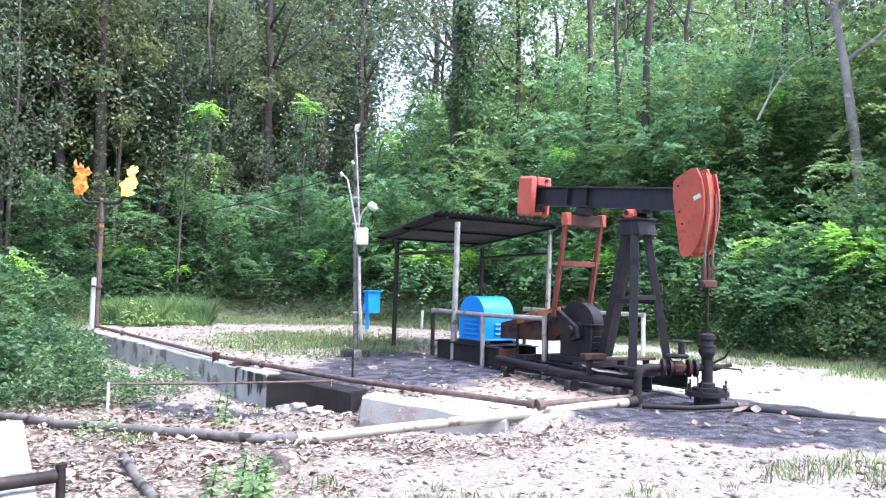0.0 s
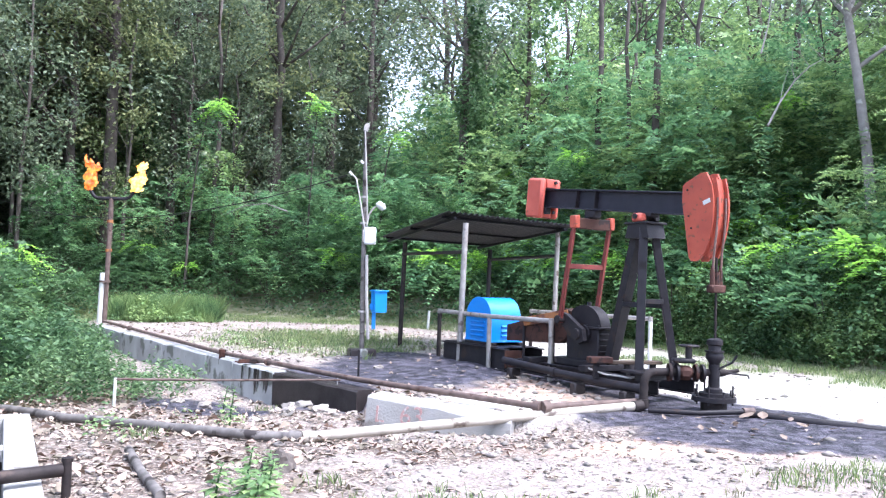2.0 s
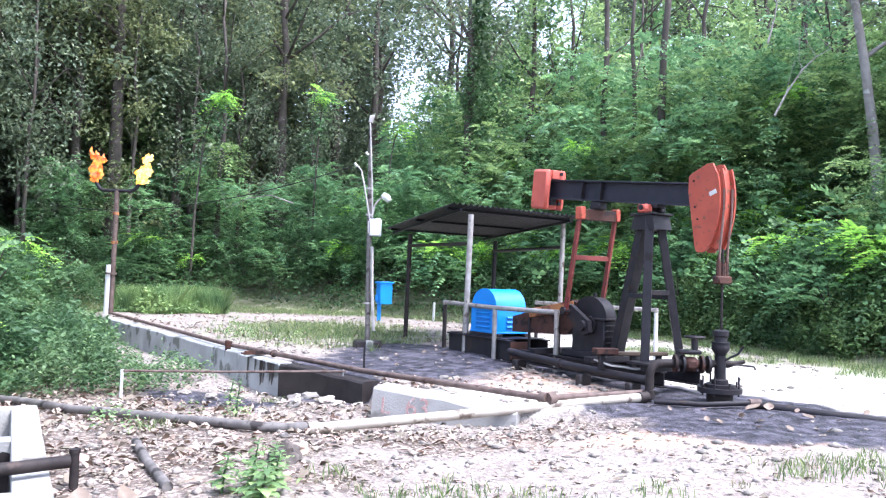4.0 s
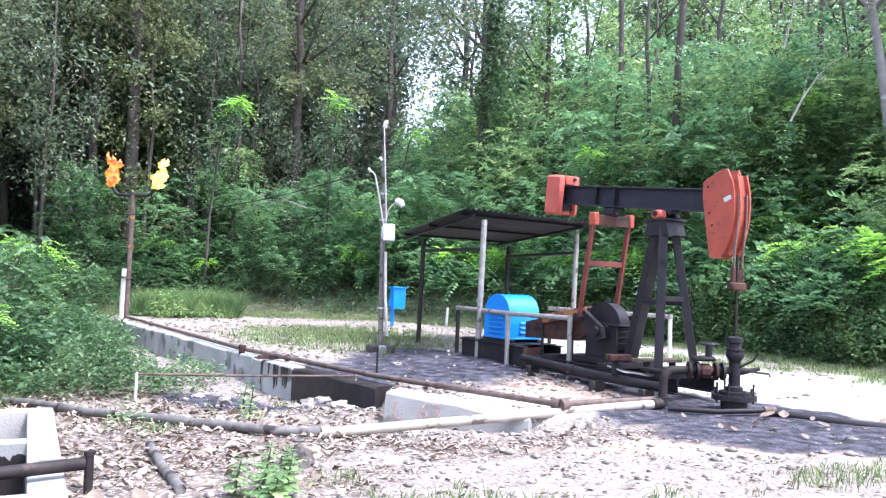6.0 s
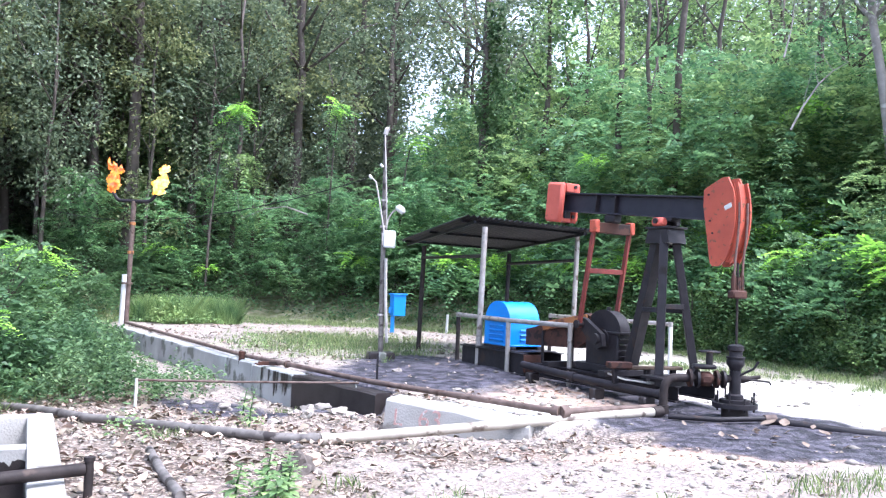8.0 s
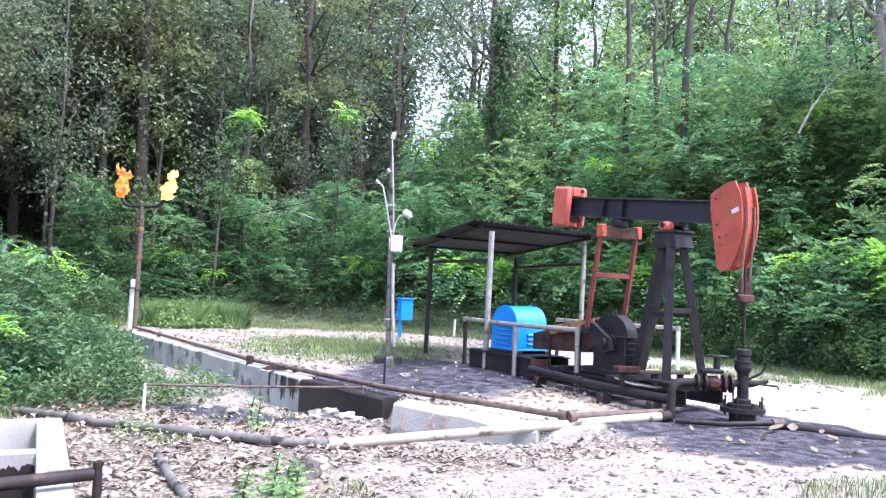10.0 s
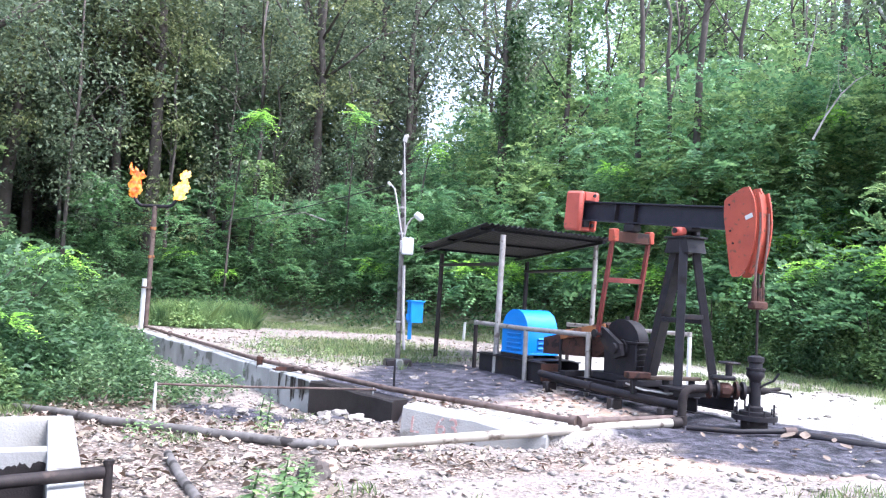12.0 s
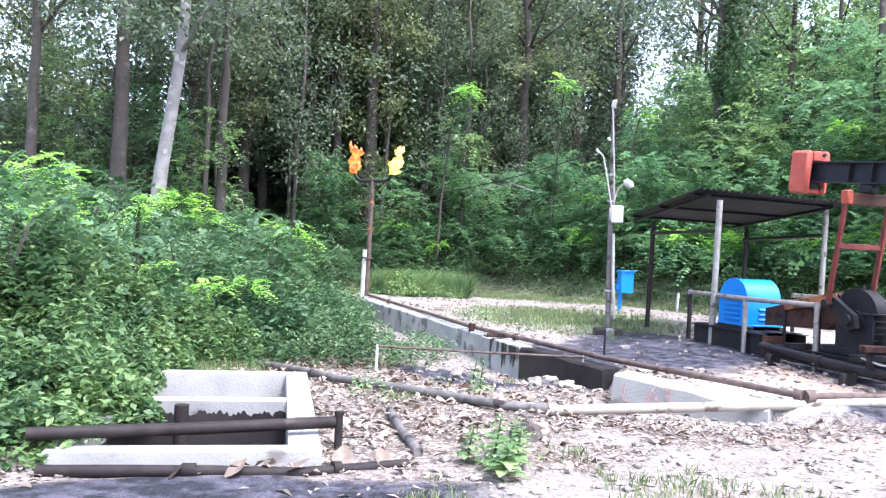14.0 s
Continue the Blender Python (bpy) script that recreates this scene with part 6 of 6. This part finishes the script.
def grass_patch(n, keep, box4, h, name, label, mat):
    x, y = scatter(n, *box4, keep)
    m = len(x)
    z = ground_z(x, y)
    hh = h * g.uniform(0.4, 1.2, m)
    az = g.uniform(0, 6.28, m)
    w = np.c_[np.cos(az), np.sin(az), np.zeros(m)] * 0.0045
    tipx, tipy = g.normal(0, 0.35, m) * hh, g.normal(0, 0.35, m) * hh
    base = np.c_[x, y, z - 0.01]
    mid = base + np.c_[tipx * 0.35, tipy * 0.35, hh * 0.6]
    tip = base + np.c_[tipx, tipy, hh]
    v = np.stack([base - w, base + w, mid + w * 0.8, tip, mid - w * 0.8], 1).reshape(-1, 3)
    f = np.arange(m)[:, None] * 5 + np.array([[0, 1, 2, 3, 4]])
    return stuff(name, v, f, mat, label, "grass")


def meadow(x, y):
    r = 0.22 * wave(x, y, 2.1, 3.0) + 0.3 * wave(x, y, 4.3, 1.0)
    e = np.max([ellipse(x, y, -3.2, 20.5, 3.2, 4.5, 0.3), ellipse(x, y, 5.0, 17.6, 2.6, 1.0, -0.85), ellipse(x, y, 8.3, 14.0, 2.2, 0.9, -0.7), ellipse(x, y, -6.5, 28.5, 5, 1.2)], axis=0)
    b = bank_distance(x, y)
    return ((e + 1.6 * r > 0.35) | (b > -0.9 + r)) & (b < 1.0)


grass_patch(130000, meadow, (-13, 13, 9, 31), 0.15, "grass", "short patchy grass at the edge of the clearing", M["grass"])
tufts = [(3.49, 7.05, 0.6), (2.93, 6.85, 0.45), (4.0, 7.3, 0.5), (0.02, 6.3, 0.5), (-0.5, 6.1, 0.35), (0.7, 6.2, 0.35), (1.6, 6.2, 0.3), (0.25, 5.2, 0.5), (-0.3, 5.6, 0.3), (4.6, 7.3, 0.7), (5.5, 7.0, 0.6), (-1.0, 6.9, 0.25), (-3.3, 8.9, 0.35), (0.9, 5.0, 0.3), (-2.6, 11.8, 0.3), (-1.6, 5.0, 0.4), (2.2, 5.3, 0.3)]
grass_patch(42000, lambda x, y: np.max([ellipse(x, y, a, b, c, c) for a, b, c in tufts], axis=0) + 0.5 * wave(x, y, 6.0, 1.0) > 0.35, (-4, 6.5, 4.4, 12.5), 0.11, "grass_tufts", "tufts of grass in the gravel", M["grass"])
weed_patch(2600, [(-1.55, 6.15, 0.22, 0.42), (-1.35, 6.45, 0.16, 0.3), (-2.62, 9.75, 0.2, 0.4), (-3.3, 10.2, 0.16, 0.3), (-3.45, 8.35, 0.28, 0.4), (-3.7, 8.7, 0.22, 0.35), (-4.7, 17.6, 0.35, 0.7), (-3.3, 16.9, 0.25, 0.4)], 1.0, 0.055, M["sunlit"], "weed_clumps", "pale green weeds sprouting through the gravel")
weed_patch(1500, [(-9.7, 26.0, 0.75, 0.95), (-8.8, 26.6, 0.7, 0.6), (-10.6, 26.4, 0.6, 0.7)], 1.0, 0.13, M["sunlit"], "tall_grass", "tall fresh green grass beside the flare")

# dry leaves and limestone chips
def yard(x, y):
    d, inside = line_distance(x, y, TANK, True)
    return (bank_distance(x, y) < 0.3) & ~inside


x, y = scatter(60000, -7, 7, 4.0, 16, lambda x, y: yard(x, y) & (g.uniform(0, 1, len(x)) < np.clip(1.25 - (y - 5) / 9, 0.08, 1) * np.clip(0.42 + 0.7 * wave(x, y, 1.7, 6.0) + 0.5 * wave(x, y, 4.4, 3.0), 0.04, 1) * (1 - 0.92 * oil_field(x, y)) * (1 - 0.85 * sand_field(x, y)) * (0.4 + 0.6 * litter_field(x, y))))
v, f = leaf_arrays(g, np.c_[x, y, ground_z(x, y) + g.uniform(0.006, 0.022, len(x))], 0.035 + 0.075 * g.uniform(0, 1, len(x)) ** 2, 0.022 + 0.04 * g.uniform(0, 1, len(x)) ** 2, droop=0.0, fold=0.3, spread=0.45)
lit = (v, f)
x, y = scatter(4200, -10.5, 1.5, 10.5, 28, lambda x, y: yard(x, y) & (g.uniform(0, 1, len(x)) < np.clip(0.35 + 0.8 * wave(x, y, 1.3, 1.0), 0.03, 1) * (1 - 0.9 * oil_field(x, y))))
lit = join_arrays([lit, leaf_arrays(g, np.c_[x, y, ground_z(x, y) + g.uniform(0.01, 0.04, len(x))], 0.06 + 0.12 * g.uniform(0, 1, len(x)) ** 2, 0.07, droop=0.0, fold=0.35, spread=0.7)])
x, y = scatter(6500, -8, 1.5, 4.2, 13.5, lambda x, y: yard(x, y) & (g.uniform(0, 1, len(x)) < litter_field(x, y) * np.clip(0.45 + 0.7 * wave(x, y, 2.1, 8.0), 0.05, 1) * (1 - 0.95 * oil_field(x, y))))
lit = join_arrays([lit, leaf_arrays(g, np.c_[x, y, ground_z(x, y) + g.uniform(0.015, 0.06, len(x))], 0.07 + 0.10 * g.uniform(0, 1, len(x)) ** 2, 0.045 + 0.045 * g.uniform(0, 1, len(x)), droop=0.0, fold=0.4, spread=0.7)])
stuff("leaf_litter", *lit, M["litter"], "dry curled leaves scattered over the gravel", "leaf litter")
x, y = scatter(9000, -7, 7, 4.0, 22, lambda x, y: yard(x, y) & (g.uniform(0, 1, len(x)) < (0.5 + 0.5 * wave(x, y, 1.1, 2.0)) * (1 - 0.9 * oil_field(x, y)) * (1 - 0.8 * sand_field(x, y))))
n = len(x)
s = 0.02 + 0.05 * g.uniform(0, 1, n) ** 3
z = ground_z(x, y) + s * 0.2
octa = np.array([[1, 0, 0], [0, 1, 0], [-1, 0, 0], [0, -1, 0], [0, 0, 0.6], [0, 0, -0.6]])
v = np.c_[x, y, z][:, None, :] + octa[None] * s[:, None, None] * g.uniform(0.6, 1.3, (n, 6, 1))
tri = np.array([[0, 1, 4], [1, 2, 4], [2, 3, 4], [3, 0, 4], [1, 0, 5], [2, 1, 5], [3, 2, 5], [0, 3, 5]])
f = (np.arange(n)[:, None, None] * 6 + tri[None]).reshape(-1, 3)
stuff("gravel", v.reshape(-1, 3), f, M["stone"], "pale limestone chips on the yard", "gravel")


def rock(x, y, size, seed, mat, label):
    bm = BM()
    bmesh.ops.create_icosphere(bm, subdivisions=3, radius=1.0)
    for vtx in bm.verts:
        k = 1 + 0.6 * noise.noise(vtx.co * 1.4 + Vector((seed, 0, 0))) + 0.25 * noise.noise(vtx.co * 4 + Vector((0, seed, 0)))
        vtx.co = Vector((vtx.co.x * size[0], vtx.co.y * size[1], vtx.co.z * size[2])) * k
    ob = mesh_object("rock", bm, mat, None, smooth=35)
    ob.location = (x, y, gz(x, y) + size[2] * 0.3)
    ob.rotation_euler = (0, 0, seed)
    return tagged(ob, label, "rock")


rock(-1.49, 7.3, (0.15, 0.12, 0.13), 1.0, M["bark"], "grey stone lying in front of the pipe")
rock(-1.45, 7.7, (0.16, 0.11, 0.07), 2.0, M["litter"], "pale limestone rock in the litter")
rock(-2.0, 11.3, (0.15, 0.12, 0.06), 3.0, M["stone"], "pale limestone rock at the pit edge")
rock(-1.7, 11.0, (0.13, 0.1, 0.06), 4.0, M["stone"], "pale limestone rock at the pit edge")


rr = random.Random(23)
for x, y, a in ((-2.24, 11.72, 0.17), (-3.61, 12.09, 0.15), (-3.3, 12.91, 0.11), (-0.11, 12.21, 0.09), (0.05, 12.15, 0.08), (-2.65, 12.1, 0.1), (-2.9, 12.5, 0.08), (-4.2, 12.6, 0.1), (-1.75, 11.75, 0.1), (-1.3, 11.25, 0.09), (-1.55, 10.9, 0.12),
                (-3.75, 13.75, 0.13), (1.1, 13.0, 0.07), (1.75, 12.15, 0.08), (-1.2, 14.2, 0.1), (-2.1, 10.8, 0.13), (-3.2, 11.3, 0.09), (-2.5, 10.5, 0.08)):
    rock(x, y, (a, a * rr.uniform(0.6, 0.9), a * rr.uniform(0.35, 0.55)), rr.uniform(0, 6), M["stone"], "pale limestone lump lying on stained ground")


def broad_weed(x, y, h, n, leaf, seed, label, mat):
    """A leafy weed: an upright stem with broad leaves up it."""
    rng = np.random.default_rng(seed)
    ob = thing("weed_plant", pose(x, y, gz(x, y)), label, "plant")
    part("stem", tube(BM(), [(0, 0, -0.05), (0.02, 0.0, h * 0.5), (0.05, 0.01, h)], [0.012, 0.009, 0.004], 6), M["weed"], ob)
    t = np.linspace(0.12, 1.0, n)
    az = np.arange(n) * 2.4
    ln = leaf * (1.1 - 0.65 * t)
    pos = np.c_[0.05 * t + 0.5 * ln * np.cos(az), 0.5 * ln * np.sin(az), h * t]
    vs, fs = [], []
    for k in range(n):
        d = np.array([math.cos(az[k]), math.sin(az[k]), rng.uniform(-0.1, 0.45)])
        sd_ = np.array([-math.sin(az[k]), math.cos(az[k]), 0])
        b0 = np.array([0.05 * t[k], 0, h * t[k]])
        for (u, w) in ((0, 0), (0.35, 0.27), (0.35, -0.27), (0.72, 0.2), (0.72, -0.2), (1.0, 0)):
            vs.append(b0 + d * ln[k] * u + sd_ * ln[k] * w + np.array([0, 0, abs(w) * 0.25 * ln[k] - 0.28 * ln[k] * u * u]))
        m = 6 * k
        fs += [(m, m + 2, m + 1, m), (m + 1, m + 2, m + 4, m + 3), (m + 3, m + 4, m + 5, m + 3)]
    me = bpy.data.meshes.new("leaves")
    me.from_pydata([tuple(q) for q in vs], [], [tuple(dict.fromkeys(q)) for q in fs])
    me.materials.append(mat)
    c = new("leaves", me)
    c.parent = ob
    return ob


for i, (x, y, h, lf) in enumerate([(-1.55, 6.30, 0.40, 0.16), (-1.36, 6.2, 0.32, 0.15), (-1.74, 6.15, 0.30, 0.15), (-1.5, 6.0, 0.26, 0.15), (-1.45, 6.5, 0.34, 0.14), (-2.62, 9.77, 0.5, 0.13), (-3.1, 11.2, 0.40, 0.14), (-1.35, 5.75, 0.3, 0.2)]):
    broad_weed(x, y, h, 26, lf, i, "pale green leafy weed growing in the gravel", M["sunlit"])


def dry_leaf(x, y, size, turn, tilt):
    bm = BM()
    prev = None
    for k in range(7):
        t = k / 6
        w = size * 0.36 * math.sin(math.pi * min(0.98, t * 0.93 + 0.05))
        row = [bm.verts.new((size * (t - 0.5), s * w, 0.22 * abs(s) * w + size * 0.25 * (t - 0.5) ** 2)) for s in (-1, 0, 1)]
        if prev:
            for i in (0, 1):
                bm.faces.new((prev[i], prev[i + 1], row[i + 1], row[i]))
        prev = row
    ob = mesh_object("dry_leaf", bm, M["dryleaf"], None, smooth=80)
    ob.matrix_world = Matrix.Translation((x, y, gz(x, y) + size * 0.25)) @ Matrix.Rotation(turn, 4, "Z") @ Matrix.Rotation(tilt, 4, "Y")
    return tagged(ob, "large curled tan dry leaf on the litter", "leaf", "large dry leaves")


for x, y, s, tn, tl in [(-3.4, 7.95, 0.28, 0.6, -0.9), (-2.55, 5.55, 0.24, 2.0, -0.7), (-2.75, 5.2, 0.22, 0.4, -0.5), (-3.1, 4.95, 0.2, 1.1, -0.6), (-2.3, 5.75, 0.22, 2.6, -0.8), (-3.45, 4.75, 0.18, 0.2, -0.9), (-3.3, 5.35, 0.2, 1.9, -0.4),
                      (3.75, 10.1, 0.22, 0.3, -0.3), (4.0, 10.25, 0.18, 1.2, -0.4), (4.25, 9.7, 0.16, 2.0, -0.2)]:
    dry_leaf(x, y, s, tn, tl)


ro = random.Random(87)
for _ in range(26):
    dry_leaf(ro.uniform(2.6, 5.2), ro.uniform(8.9, 10.4), ro.uniform(0.07, 0.14), ro.uniform(0, 6.28), ro.uniform(-0.8, 0.5))
for _ in range(16):
    dry_leaf(ro.uniform(-1.4, 1.6), ro.uniform(12.6, 15.5), ro.uniform(0.07, 0.13), ro.uniform(0, 6.28), ro.uniform(-0.7, 0.4))


def bare_limb(pts, r, label):
    o = Vector(pts[0])
    ob = thing("bare_branch", Matrix.Translation(o), label, "branch")
    q = [Vector(p) - o for p in pts]
    limb = part("limb", tube(BM(), q, [r * (1 - 0.75 * k / (len(q) - 1)) for k in range(len(q))], 7), M["palebark"], ob)
    for k in range(1, len(q)):
        d = Vector((0.5 - 0.3 * k, 0.2, 0.7))
        part("twig", tube(BM(), [q[k], q[k] + d * 0.5, q[k] + d + Vector((0.1, 0, 0.3))], [r * 0.35, r * 0.2, 0.006], 5), M["palebark"], limb)
    return ob


bare_limb([(8.6, 22.0, 6.2), (9.0, 22.2, 6.9), (9.5, 22.4, 7.6), (9.9, 22.4, 8.0), (10.4, 22.6, 8.3)], 0.034, "pale bare branch leaning out of the shrubs")
bare_limb([(8.0, 21.0, 7.9), (8.25, 21.2, 8.7), (8.35, 21.2, 9.6)], 0.026, "pale bare branch among the leaves")
bare_limb([(-6.3, 30.5, 4.1), (-7.2, 30.8, 4.4), (-8.1, 31.0, 4.3), (-9.0, 31.2, 3.9)], 0.025, "thin bare branch hanging over the bank")
wire = thing("overhead_cable", Matrix.Translation((-1.95, 16.8, 3.78)), "black overhead cable slung from the power pole", "cable")
part("strand", tube(BM(), [Vector((-0.3, 0, 0)).lerp(Vector((-16, 14, 0.6)), k / 16) + Vector((0, 0, -4 * 0.9 * (k / 16) * (1 - k / 16))) for k in range(17)], 0.012, 5), M["black_steel"], wire)
